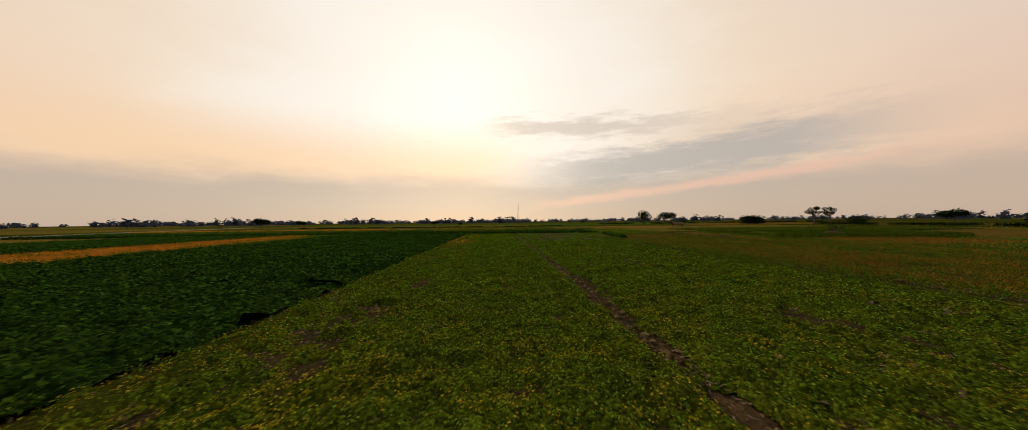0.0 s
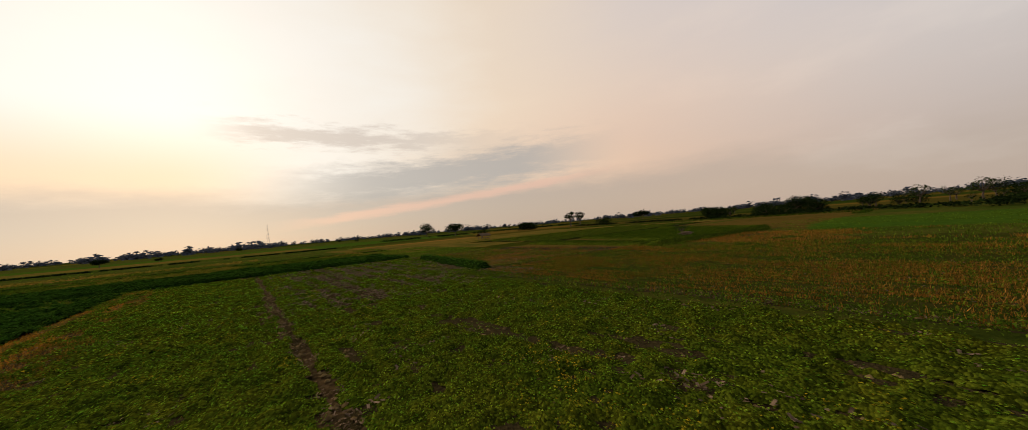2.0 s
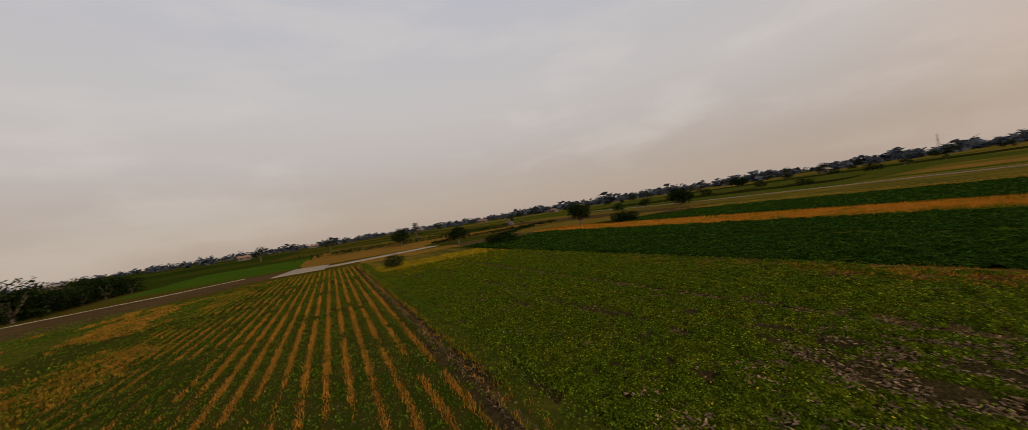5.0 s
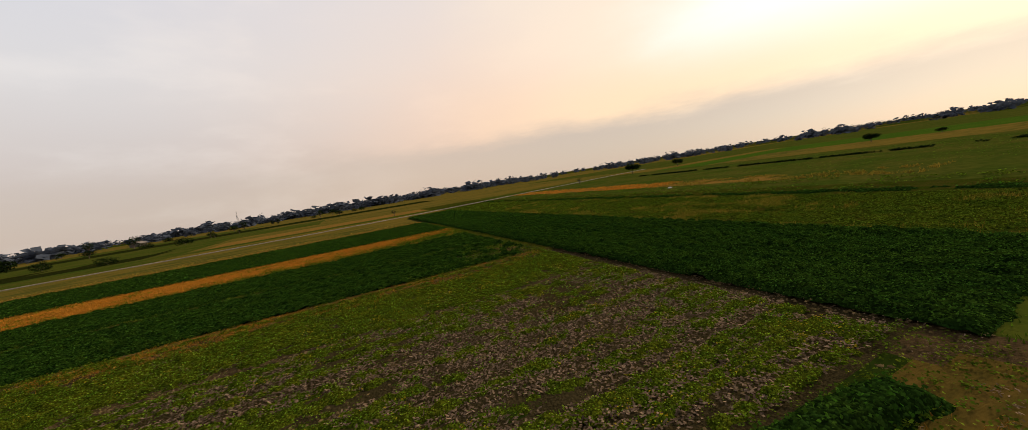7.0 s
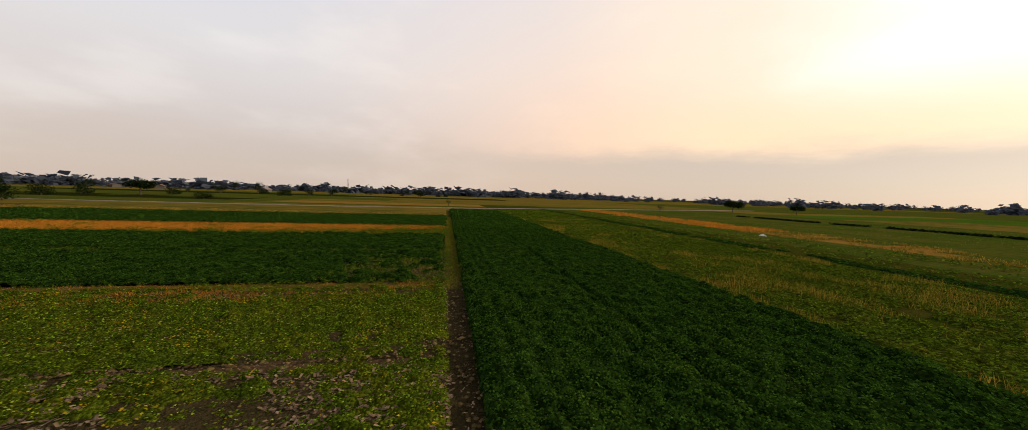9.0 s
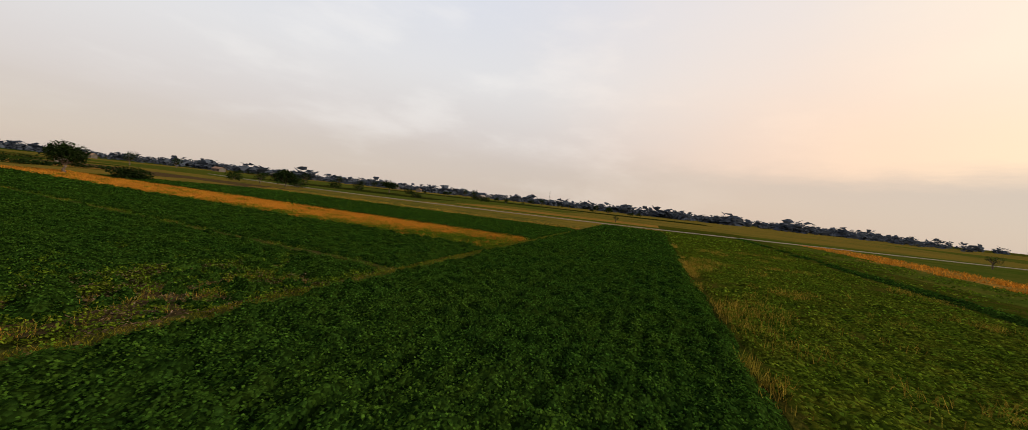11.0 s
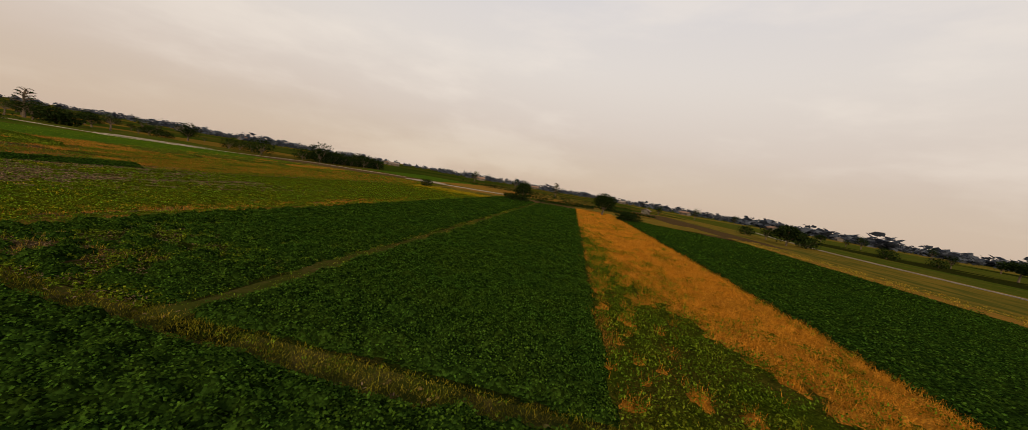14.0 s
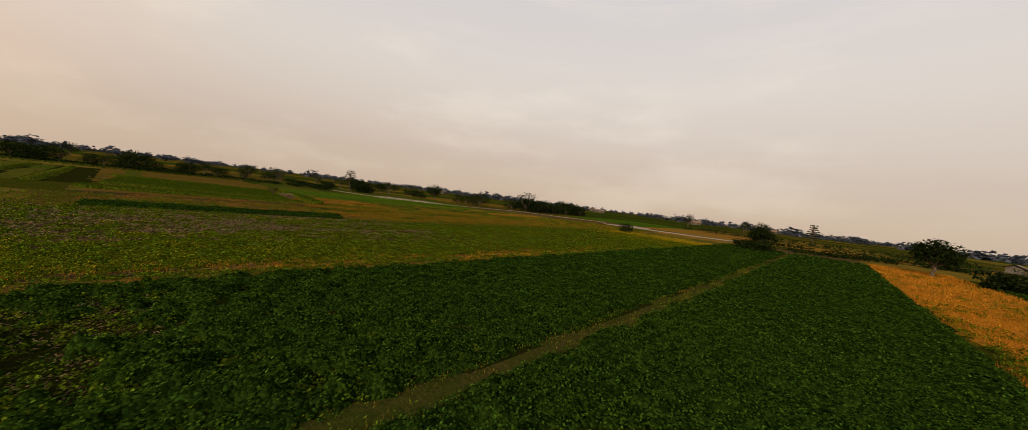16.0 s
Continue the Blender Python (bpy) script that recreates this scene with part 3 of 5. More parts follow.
def scatter(x0, x1, y0, y1, per_m2, rows="", spacing=0.5, spread=0.12):
    count = int((x1 - x0) * (y1 - y0) * per_m2)
    x, y = x0 + (x1 - x0) * rng.random(count), y0 + (y1 - y0) * rng.random(count)
    if rows == "x":
        y = (np.floor(y / spacing) + 0.5) * spacing + spread * rng.standard_normal(count)
    elif rows == "y":
        x = (np.floor(x / spacing) + 0.5) * spacing + spread * rng.standard_normal(count)
    return x, y


def join(pieces):
    verts, faces, start = [], [], 0
    for v, f in pieces:
        verts.append(v)
        faces.append(f + start)
        start += len(v)
    return np.concatenate(verts), np.concatenate(faces)


def plants(x, y, leaves, size, tall, spread, low=-10, high=55, base=0.03, wide=0.8):
    """Leaves on bushy plants at x, y."""
    count = len(x)
    x, y = np.repeat(x, leaves), np.repeat(y, leaves)
    stature = np.repeat(tall * (0.7 + 0.6 * rng.random(count)), leaves)
    level = rng.random(count * leaves) ** 0.6
    reach = spread * np.sqrt(rng.random(count * leaves)) * (1.15 - 0.5 * level)
    turn = rng.random(count * leaves) * 2 * np.pi
    return leaf_faces(np.stack([x + reach * np.cos(turn), y + reach * np.sin(turn), base + stature * level], 1), size, low, high, wide)


def field(name, pieces, material, label, category):
    verts, faces = join(pieces)
    return tagged(new(name, mesh_from(name, verts, faces, [material])), label, category, kind="stuff")


def keep(x, y, test):
    return x[test], y[test]


def smooth(v, low, high):
    t = np.clip((np.asarray(v, float) - low) / (high - low), 0, 1)
    return t * t * (3 - 2 * t)


def canopy(x0, x1, y0, y1, step, height_of, rough=0.045, sink=0.06):
    """The closed upper surface of a crop, broken where nothing grows."""
    xs, ys = np.arange(x0, x1 + step / 2, step), np.arange(y0, y1 + step / 2, step)
    X, Y = np.meshgrid(xs, ys)
    X, Y = X + 0.35 * step * (rng.random(X.shape) - 0.5), Y + 0.35 * step * (rng.random(X.shape) - 0.5)
    Z = height_of(X, Y)
    Z = np.where(Z > 0, np.maximum(0.3 * Z, Z - sink), Z)
    Z = Z + rough * rng.standard_normal(X.shape) * (Z > 0.05)
    rows, cols = X.shape
    base = (np.arange(rows - 1)[:, None] * cols + np.arange(cols - 1)[None]).ravel()
    faces = np.stack([base, base + 1, base + cols + 1, base + cols], 1)
    faces = faces[Z.ravel()[faces].max(1) > 0.02]
    used, faces = np.unique(faces, return_inverse=True)
    return np.stack([X, Y, Z], -1).reshape(-1, 3)[used], faces.reshape(-1, 4)


def top_leaves(x0, x1, y0, y1, per_m2, height_of, size, low=-20, high=50, floor=0.06, test=None):
    """Single leaves on the upper surface of a crop."""
    x, y = scatter(x0, x1, y0, y1, per_m2)
    h = height_of(x, y)
    stay = h > floor
    if test is not None:
        stay &= test(x, y)
    x, y, h = x[stay], y[stay], h[stay]
    z = np.maximum(h + size * (1.7 * rng.random(len(x)) - 1.1), 0.01)
    return leaf_faces(np.stack([x, y, z], 1), size, low, high)


def crop(name, leaves, sheets, leaf_material, sheet_material, label, category="crop"):
    """A crop: single leaves over the closed surface below them."""
    lv, lf = join(leaves)
    sv, sf = join(sheets)
    slots = np.r_[np.zeros(len(lf), int), np.ones(len(sf), int)]
    data = mesh_from(name, np.concatenate([lv, sv]), np.concatenate([lf, sf + len(lv)]), [leaf_material, sheet_material], slots)
    return tagged(new(name, data), label, category, kind="stuff")


# the tall dark crop across the end of the strips: planted in rows along x, with one furrow
def tall_height(x, y):
    row = 0.5 + 0.5 * np.cos(2 * np.pi * y / 0.62)
    h = 0.36 + 0.08 * row + 0.26 * (clouded(x, y, 0.7, 51) - 0.5) + 0.30 * (lattice(x, y, 0.34, 54) - 0.5)
    edge = np.minimum(np.minimum(y - 70.25, 84.6 - y), 20.2 - x) + 0.7 * (clouded(x, y, 1.1, 55) - 0.5)
    furrow = np.exp(-(((y - 76.6 - 0.12 * (lattice(x, y, 1.5, 56) - 0.5)) / 0.13) ** 2))
    h = h * smooth(edge, -0.1, 0.8) * (1 - 0.9 * furrow) * smooth(clouded(x, y, 1.6, 57), 0.08, 0.18)
    return h - 0.04


leaves = [top_leaves(-30, 10, 70.6, 84.6, 320, tall_height, 0.064), top_leaves(-50, -30, 70.6, 84.6, 70, tall_height, 0.12), top_leaves(10, 20.2, 70.6, 84.6, 150, tall_height, 0.09), top_leaves(-93, -50, 70.6, 84.6, 8, tall_height, 0.28)]
sheets = [canopy(-34, 11, 70.5, 84.6, 0.14, tall_height), canopy(-60, -34, 70.5, 84.6, 0.3, tall_height), canopy(-93, -60, 70.5, 84.6, 0.45, tall_height), canopy(11, 20.4, 70.5, 84.6, 0.2, tall_height)]
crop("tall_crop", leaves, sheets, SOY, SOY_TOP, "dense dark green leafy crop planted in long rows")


# the two soybean strips, patchy where they meet the cross path
def soy_height(x, y):
    row = 0.5 + 0.5 * np.cos(2 * np.pi * x / 0.6)
    h = 0.29 + 0.09 * row + 0.26 * (clouded(x, y, 0.7, 61) - 0.5) + 0.30 * (lattice(x, y, 0.36, 64) - 0.5)
    rag = 0.6 * (clouded(x, y, 1.3, 65) - 0.5)
    side = np.maximum(np.minimum(x + 28.5, -17.05 - x), np.minimum(x + 16.85, -5.5 - x + 0.5 * (clouded(x, y, 2.5, 69) - 0.5)))
    edge = np.minimum(side, 69.7 - y) + rag
    # the eastern strip is gappy at its north end
    gap = 0.18 + np.where(x > -17, 0.12, 0.0) + np.where(x > -17, 0.21 * smooth(y, 58, 68) * smooth(x, -17.5, -11), 0.0)
    h = h * smooth(edge, -0.1, 0.8) * smooth(0.5 * clouded(x, y, 1.2, 67) + 0.5 * clouded(x, y, 0.45, 70) - gap, -0.06, 0.12)
    return h - 0.05


leaves = [top_leaves(-28.4, -6, 47, 69.9, 300, soy_height, 0.063), top_leaves(-28.4, -6, 26, 47, 130, soy_height, 0.09), top_leaves(-28.4, -6, 0, 26, 36, soy_height, 0.15), top_leaves(-28.4, -6, -27, 0, 8, soy_height, 0.28)]
sheets = [canopy(-28.6, -5.9, 44, 70, 0.15, soy_height), canopy(-28.6, -5.9, 14, 44, 0.25, soy_height), canopy(-28.6, -5.9, -27, 14, 0.42, soy_height)]
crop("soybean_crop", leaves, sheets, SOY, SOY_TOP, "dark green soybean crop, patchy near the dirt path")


# the darker crop past the dry grass, and the low rows beyond the weedy field
def outer_height(x, y):
    h = 0.28 + 0.05 * np.cos(2 * np.pi * x / 0.9) + 0.2 * (clouded(x, y, 1.1, 62) - 0.5)
    edge = np.minimum(np.minimum(x + 64.3 - 1.0 * (clouded(x, y, 3.0, 66) - 0.5), -38.9 - x), 69.8 - y) + 0.7 * (clouded(x, y, 1.6, 68) - 0.5)
    south = y - np.interp(x, (-64, -54, -39), (-4.0, -12.0, -26.0))
    return h * smooth(np.minimum(edge, south), 0.0, 0.5) - 0.03


def far_row_height(x, y):
    return np.where(clouded(x, y, 3.0, 63) > 0.40, 0.2 + 0.15 * (clouded(x, y, 0.8, 60) - 0.5), -0.1) * smooth(np.minimum(y - 102, 104.4 - y), 0, 0.5)


leaves = [top_leaves(-64.5, -38.8, 40, 69.9, 65, outer_height, 0.11), top_leaves(-64.5, -38.8, -27, 40, 15, outer_height, 0.2), top_leaves(-110, 28, 101.8, 104.6, 14, far_row_height, 0.2)]
sheets = [canopy(-64.8, -38.6, 38, 70, 0.27, outer_height), canopy(-64.8, -38.6, -27, 38, 0.45, outer_height), canopy(-110, 28, 101.8, 104.6, 0.35, far_row_height)]
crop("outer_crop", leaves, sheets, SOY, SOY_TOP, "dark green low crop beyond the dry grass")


# the long bean beds: low, light green, with bare streaks that run with the beds
def bare(x, y):
    """How bare the bean beds lie, 0 to 1."""
    streak = 0.36 * clouded(x, y * 0.10, 0.5, 71) + 0.26 * clouded(x, y * 0.25, 1.2, 78) + 0.22 * clouded(x, y * 0.6, 0.5, 75) + 0.16 * lattice(x, y, 0.24, 79)
    gate = 0.355 + 0.03 * smooth(x, 3.2, 3.6) + 0.09 * smooth(y, 40, 47) * smooth(x, 1.5, 7.0) * (1 - 0.6 * smooth(y, 64, 69)) + 0.03 * smooth(y, 40, 46) + 0.07 * np.cos(2 * np.pi * x / 1.45) * smooth(y, 42, 48) * smooth(x, 3.5, 6)
    gate = gate + 0.08 * smooth(-x, 0.0, 3.6) * (1 - smooth(y, 12, 22)) + 0.16 * np.exp(-((x + 4.0) / 0.8) ** 2) * smooth(y, 22, 34) + 0.07 * np.exp(-((x - 7.6) / 0.7) ** 2)
    return smooth(gate - streak, -0.06, 0.08)


def bean_height(x, y):
    row = 0.5 + 0.5 * np.cos(2 * np.pi * x / 0.42)
    h = 0.10 + 0.07 * row + 0.22 * (clouded(x, y, 0.5, 73) - 0.5) + 0.12 * (lattice(x, y, 0.2, 74) - 0.5)
    bed = np.maximum(np.minimum(x + 6.0, 3.0 - x), np.minimum(x - 3.2, np.where(y > 46, 15.4 + 2.8 * smooth(y, 50, 60), 14.1) - x)) + 0.5 * (clouded(x, y, 0.8, 76) - 0.5)
    h = h * smooth(np.minimum(np.minimum(bed, 69.8 - y), y + 16.5 + 2.0 * clouded(x, 0 * y, 3.0, 77)), 0.0, 0.3)
    return h - 0.03 - 0.14 * bare(x, y)


def yellowing(x, y):
    spots = lattice(x, y, 0.35, 83) * 0.35 + 0.65 * clouded(x, y, 1.4, 81)
    return spots + 0.07 * smooth(y, 46, 54) + 0.60 * np.clip((16 - y) / 27, 0, 1) ** 1.3 + 0.10 * rng.standard_normal(np.shape(x)) > 0.80


def still_green(x, y):
    return ~yellowing(x, y)


patches = ((-6.0, 9, -3, 40, 300, 0.041), (9, 14.1, -3, 40, 130, 0.055), (-5.3, 18.4, 40, 69.9, 150, 0.06), (-5.3, 14.1, -17, -3, 34, 0.13))
leaves = [top_leaves(a, b, c, d, per, bean_height, size, -20, 45, -0.01, still_green) for a, b, c, d, per, size in patches]
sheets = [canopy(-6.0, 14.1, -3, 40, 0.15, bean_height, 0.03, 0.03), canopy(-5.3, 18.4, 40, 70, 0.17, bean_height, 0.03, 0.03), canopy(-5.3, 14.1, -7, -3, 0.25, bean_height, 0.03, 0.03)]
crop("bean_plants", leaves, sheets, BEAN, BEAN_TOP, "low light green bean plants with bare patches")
ripe = [top_leaves(a, b, c, d, per * 1.0, lambda x, y: bean_height(x, y) + 0.02, size * 1.1, -20, 40, 0.02, yellowing) for a, b, c, d, per, size in patches]
crop("ripening_bean_plants", ripe, [canopy(-5.3, 14.1, -17, -7, 0.3, bean_height, 0.03, 0.03)], BEAN_RIPE, RIPE_TOP, "yellowing bean plants scattered through the beds", "crop")


# the rough field past the tall crop: lighter plants in rows, with faded patches
def rough_height(x, y):
    row = 0.5 + 0.5 * np.cos(2 * np.pi * y / 0.85)
    h = 0.13 + 0.09 * row + 0.22 * (clouded(x, y, 1.0, 101) - 0.5) + 0.10 * (lattice(x, y, 0.35, 104) - 0.5)
    edge = np.minimum(np.minimum(y - 84.7, 101.4 - y), 20.5 - x) + 0.9 * (clouded(x, y, 1.4, 105) - 0.5)
    return h * smooth(edge, 0, 0.5) - 0.04 - 0.2 * smooth(0.30 - clouded(x, y, 2.2, 107), 0, 0.05)


leaves = [top_leaves(-22, 21, 84.5, 101.5, 95, rough_height, 0.09), top_leaves(-60, -22, 84.5, 101.5, 26, rough_height, 0.16), top_leaves(-100, -60, 84.5, 101.5, 5, rough_height, 0.32)]
sheets = [canopy(-30, 21, 84.5, 101.6, 0.22, rough_height), canopy(-100, -30, 84.5, 101.6, 0.42, rough_height)]
crop("rough_crop", leaves, sheets, WEED, WEED_TOP, "light green weedy crop in rough rows")


# weeds: grass edges, between the stubble, on the paths
def weedy_edge(y):
    """How far west the weeds reach into the golden strip."""
    return np.interp(y, (10, 30, 46, 54, 60, 66, 69), (-28.0, -28.9, -30.4, -31.4, -32.4, -34.5, -36.0))


def weeds():
    out = []
    x, y = scatter(13.8, 15.3, -30, 48, 22)
    out.append(plants(x, y, 9, 0.10, 0.24, 0.24, 0, 70, wide=0.5))
    for x0, x1 in ((15.1, 15.4), (15.85, 16.2)):
        x, y = scatter(x0, x1, 0, 45, 16)
        x, y = keep(x, y, clouded(x, y, 1.3, 93) > 0.38)
        out.append(plants(x, y, 7, 0.08, 0.16, 0.12, 0, 70, wide=0.5))
    for y0, y1, per, size in ((4, 45, 20, 0.08), (-30, 4, 6, 0.14)):
        x, y = scatter(16, 36, y0, y1, per, "y", 0.8, 0.15)
        x, y = keep(x + 0.4, y, clouded(x, y, 2.4, 91) > 0.24)
        out.append(plants(x, y, 5, size, 0.15, 0.16, 10, 75, wide=0.45))
    x, y = scatter(-90, 28, 104.6, 117, 1.6)
    x, y = keep(x, y, clouded(x, y, 4.0, 103) > 0.42)
    out.append(plants(x, y, 6, 0.22, 0.2, 0.35))
    # the weedy side of the dry strip
    x, y = scatter(-36, -28.5, 24, 69.6, 30)
    x, y = keep(x, y, (x - weedy_edge(y) + 2.4 * (clouded(x, y, 1.4, 117) - 0.5) > 0) & (clouded(x, y, 0.9, 119) > 0.36))
    out.append(plants(x, y, 6, 0.085, 0.2, 0.22, 0, 70, wide=0.6))
    x, y = scatter(-38.8, -28.4, 40, 69.8, 16)
    x, y = keep(x, y, clouded(x, y, 1.2, 111) + 0.010 * (y - 62) + 0.03 * (x + 34) > 0.40)
    out.append(plants(x, y, 7, 0.10, 0.24, 0.25, 0, 75, wide=0.5))
    x, y = scatter(-38.9, -28.4, -32, 46, 6.0)
    x, y = keep(x, y, clouded(x, y, 1.8, 113) + 0.05 * np.clip(x + 32, 0, 5) * smooth(y, 12, 30) - 0.06 * np.clip((6 - y) / 10, 0, 1) > 0.60)
    out.append(plants(x, y, 7, 0.14, 0.24, 0.25, 0, 75, wide=0.5))
    for x0, x1, y0, y1, per in ((-17.6, -16.4, 10, 69.9, 9), (-45, -6, 69.7, 70.6, 8), (-6.4, -4.6, -3, 60, 9)):
        x, y = scatter(x0, x1, y0, y1, per)
        x, y = keep(x, y, clouded(x, y, 1.1, 127) > 0.45)
        out.append(plants(x, y, 7, 0.085, 0.15, 0.18, 20, 80, wide=0.4))
    # seedlings on the bare corner of the soybean strip
    x, y = scatter(-16.4, -5.3, 57, 69.9, 24)
    x, y = keep(x, y, clouded(x, y, 0.9, 125) > 0.42)
    out.append(plants(x, y, 8, 0.075, 0.12, 0.16, 0, 60))
    x, y = scatter(18, 31, 46, 70, 11)
    x, y = keep(x, y, clouded(x, y, 2.6, 131) > 0.36)
    out.append(plants(x, y, 7, 0.085, 0.12, 0.2))
    return out


field("field_weeds", weeds(), WEED, "tangled green weeds along strips and between stubble", "weeds")


# golden grass strip, the rows of cut stubble and dry tufts
def tufts(x, y, blades, tall, wide, spread, lean=0.6):
    x, y = np.repeat(x, blades), np.repeat(y, blades)
    count = len(x)
    return blade_faces(np.stack([x + spread * rng.standard_normal(count), y + spread * rng.standard_normal(count), np.full(count, 0.0)], 1), tall, wide, lean)


def path_grass():
    """Short grass on the trodden paths between the strips."""
    out = []
    for x0, x1, y0, y1, per, gate, wide in ((-60, -4.5, 69.5, 71.1, 420, 0.30, 0.014), (-17.9, -16.2, 20, 69.9, 360, 0.28, 0.014), (-17.9, -16.2, -22, 20, 50, 0.32, 0.03), (-6.4, -4.4, 18, 69.9, 160, 0.40, 0.02), (-38.9, -28.3, 67.6, 70, 90, 0.4, 0.014)):
        x, y = scatter(x0, x1, y0, y1, per)
        x, y = keep(x, y, clouded(x, y, 1.5, 121) > gate)
        out.append(tufts(x, y, 1, 0.06, wide, 0.05, 2.0))
    return out


field("path_grass", path_grass(), PATH_GRASS, "short olive grass on trodden paths between the strips", "grass")


def golden(x, y):
    """How thickly the golden grass stands, 0 to 1."""
    gate = 0.31 + 0.09 * smooth(y, 54, 68) + 0.25 * smooth(x - weedy_edge(y), -1.0, 1.0)
    side = np.minimum(x + 39.2, -28.0 - x) + 1.2 * (clouded(x, y, 1.8, 143) - 0.5)
    return smooth(0.25 * clouded(x, y, 1.6, 141) + 0.45 * clouded(x, y, 0.6, 144) + 0.30 * lattice(x, y, 0.35, 146) - gate, -0.02, 0.10) * smooth(side, 0, 0.6) * smooth(69.6 - y, 0, 1.0)


def golden_height(x, y):
    mound = 0.20 * (0.5 + clouded(x, y, 0.8, 147)) + 0.10 * (lattice(x, y, 0.3, 148) - 0.5)
    return mound * golden(x, y) - 0.03


def dry_grass():
    out = []
    for y0, y1, per, wide in ((44, 69.8, 330, 0.011), (14, 44, 120, 0.02), (-34, 14, 28, 0.05)):
        x, y = scatter(-39.4, -27.8, y0, y1, per)
        x, y = keep(x, y, golden(x, y) > 0.5 * rng.random(len(x)))
        out.append(tufts(x, y, 1, 0.26, wide, 0.03, 1.6))
    for x0, x1, y0, y1, per in ((-70, -38, 118, 128.5, 3.0), (-118, -70, 118, 128.5, 1.6)):
        x, y = scatter(x0, x1, y0, y1, per)
        x, y = keep(x, y, clouded(x, y, 3.4, 151) > 0.36)
        out.append(tufts(x, y, 6, 0.30, 0.07, 0.22, 0.8))
    x, y = scatter(-5.9, -4.3, 36, 69, 26)
    x, y = keep(x, y, clouded(x, y * 0.5, 2.2, 145) + 0.08 * np.clip((y - 10) / 20, -1, 0) > 0.40)
    out.append(tufts(x, y, 7, 0.12, 0.014, 0.15, 1.4))
    return out


crop("dry_grass", dry_grass(), [canopy(-39.4, -27.8, 40, 70, 0.2, golden_height, 0.03), canopy(-39.4, -27.8, -34, 40, 0.4, golden_height, 0.04)], STRAW, STRAW_TOP, "dry golden grass standing in a long strip", "grass")


def faded_grass():
    """Soft dry patches in the weedy field, most of them at one place."""
    x, y = scatter(-60, 21, 84.6, 101, 26)
    patch = clouded(x, y, 3.6, 157) + 0.32 * np.exp(-(((x + 2) / 5) ** 2) - ((y - 89) / 2.6) ** 2) - 0.003 * np.abs(x + 5)
    x, y = keep(x, y, patch + 0.05 * rng.standard_normal(len(x)) > 0.65)
    out = [tufts(x, y, 4, 0.32, 0.016, 0.14, 1.1)]
    for x0, x1, y0, y1, per, gate in ((-42, 5, 117.5, 128.5, 3.0, 0.5), (-73, -65.8, -20, 69, 3.0, 0.44), (-17.8, -16.4, -20, 69.8, 16, 0.60), (-6.0, -4.6, 22, 70, 9, 0.5), (-13, -5.2, 66.6, 69.2, 14, 0.48)):
        x, y = scatter(x0, x1, y0, y1, per)
        x, y = keep(x, y, clouded(x, y, 1.6, 159) > gate)
        out.append(tufts(x, y, 6, 0.14 if y1 < 100 else 0.26, 0.012 if x1 > -60 and y1 < 100 else 0.06, 0.10, 1.3))
    x, y = scatter(-60, 20, 84.2, 85.0, 18)
    x, y = keep(x, y, clouded(x, y, 2.4, 158) > 0.58)
    return out + [tufts(x, y, 6, 0.3, 0.02, 0.12, 0.9)]


field("faded_grass", faded_grass(), WEED_DRY, "faded yellowish grass patches among the weeds", "grass")


def stubble():
    out = []
    for x0, x1, y0, y1, per, wide in ((15.9, 26, 4, 46.5, 165, 0.021), (26, 34, 4, 46.5, 75, 0.024), (20.6, 33, 46.5, 66, 45, 0.026), (15.7, 34, -31, 4, 38, 0.045)):
        x, y = scatter(x0, x1, y0, y1, per, "y", 0.8, 0.08)
        thick = clouded(x, y * 0.5, 1.4, 161) + 0.10 * rng.standard_normal(len(x))
        x, y = keep(x, y, thick > 0.38 + 0.012 * np.clip(x - 21, 0, 16))
        out.append(tufts(x, y, 1, 0.125, wide, 0.02, 1.1))
    x, y = scatter(30, 50, -20, 46, 10)
    x, y = keep(x, y, clouded(x, y * 0.45, 3.0, 171) + 0.10 * smooth(y, 34, 42) > 0.54)
    out.append(tufts(x, y, 5, 0.16, 0.03, 0.14, 1.0))
    x, y = scatter(-0.5, 0.5, 8, 64, 26)
    x = x - np.clip(2.0 + 0.13 * (63 - y), 2.0, 4.7)
    x, y = keep(x, y, clouded(x, y * 0.5, 1.8, 165) > 0.46)
    out.append(tufts(x, y, 6, 0.08, 0.014, 0.16, 1.6))
    x, y = scatter(-5.0, -2.8, 24, 67, 34)
    x, y = keep(x, y, clouded(x, y * 0.4, 1.2, 155) > 0.50)
    out.append(tufts(x, y, 4, 0.11, 0.016, 0.12, 1.4))
    x, y = scatter(-28.8, -28.3, 40, 66, 60)
    x, y = keep(x, y, clouded(x, y * 0.5, 1.3, 169) > 0.44)
    out.append(tufts(x, y, 4, 0.10, 0.014, 0.10, 1.6))
    x, y = scatter(15.0, 15.3, -30, 44, 14)
    out.append(tufts(x, y, 6, 0.24, 0.02, 0.06, 0.5))
    return out


field("cut_stubble", stubble(), STUB, "golden cut stubble standing in straight rows", "stubble")


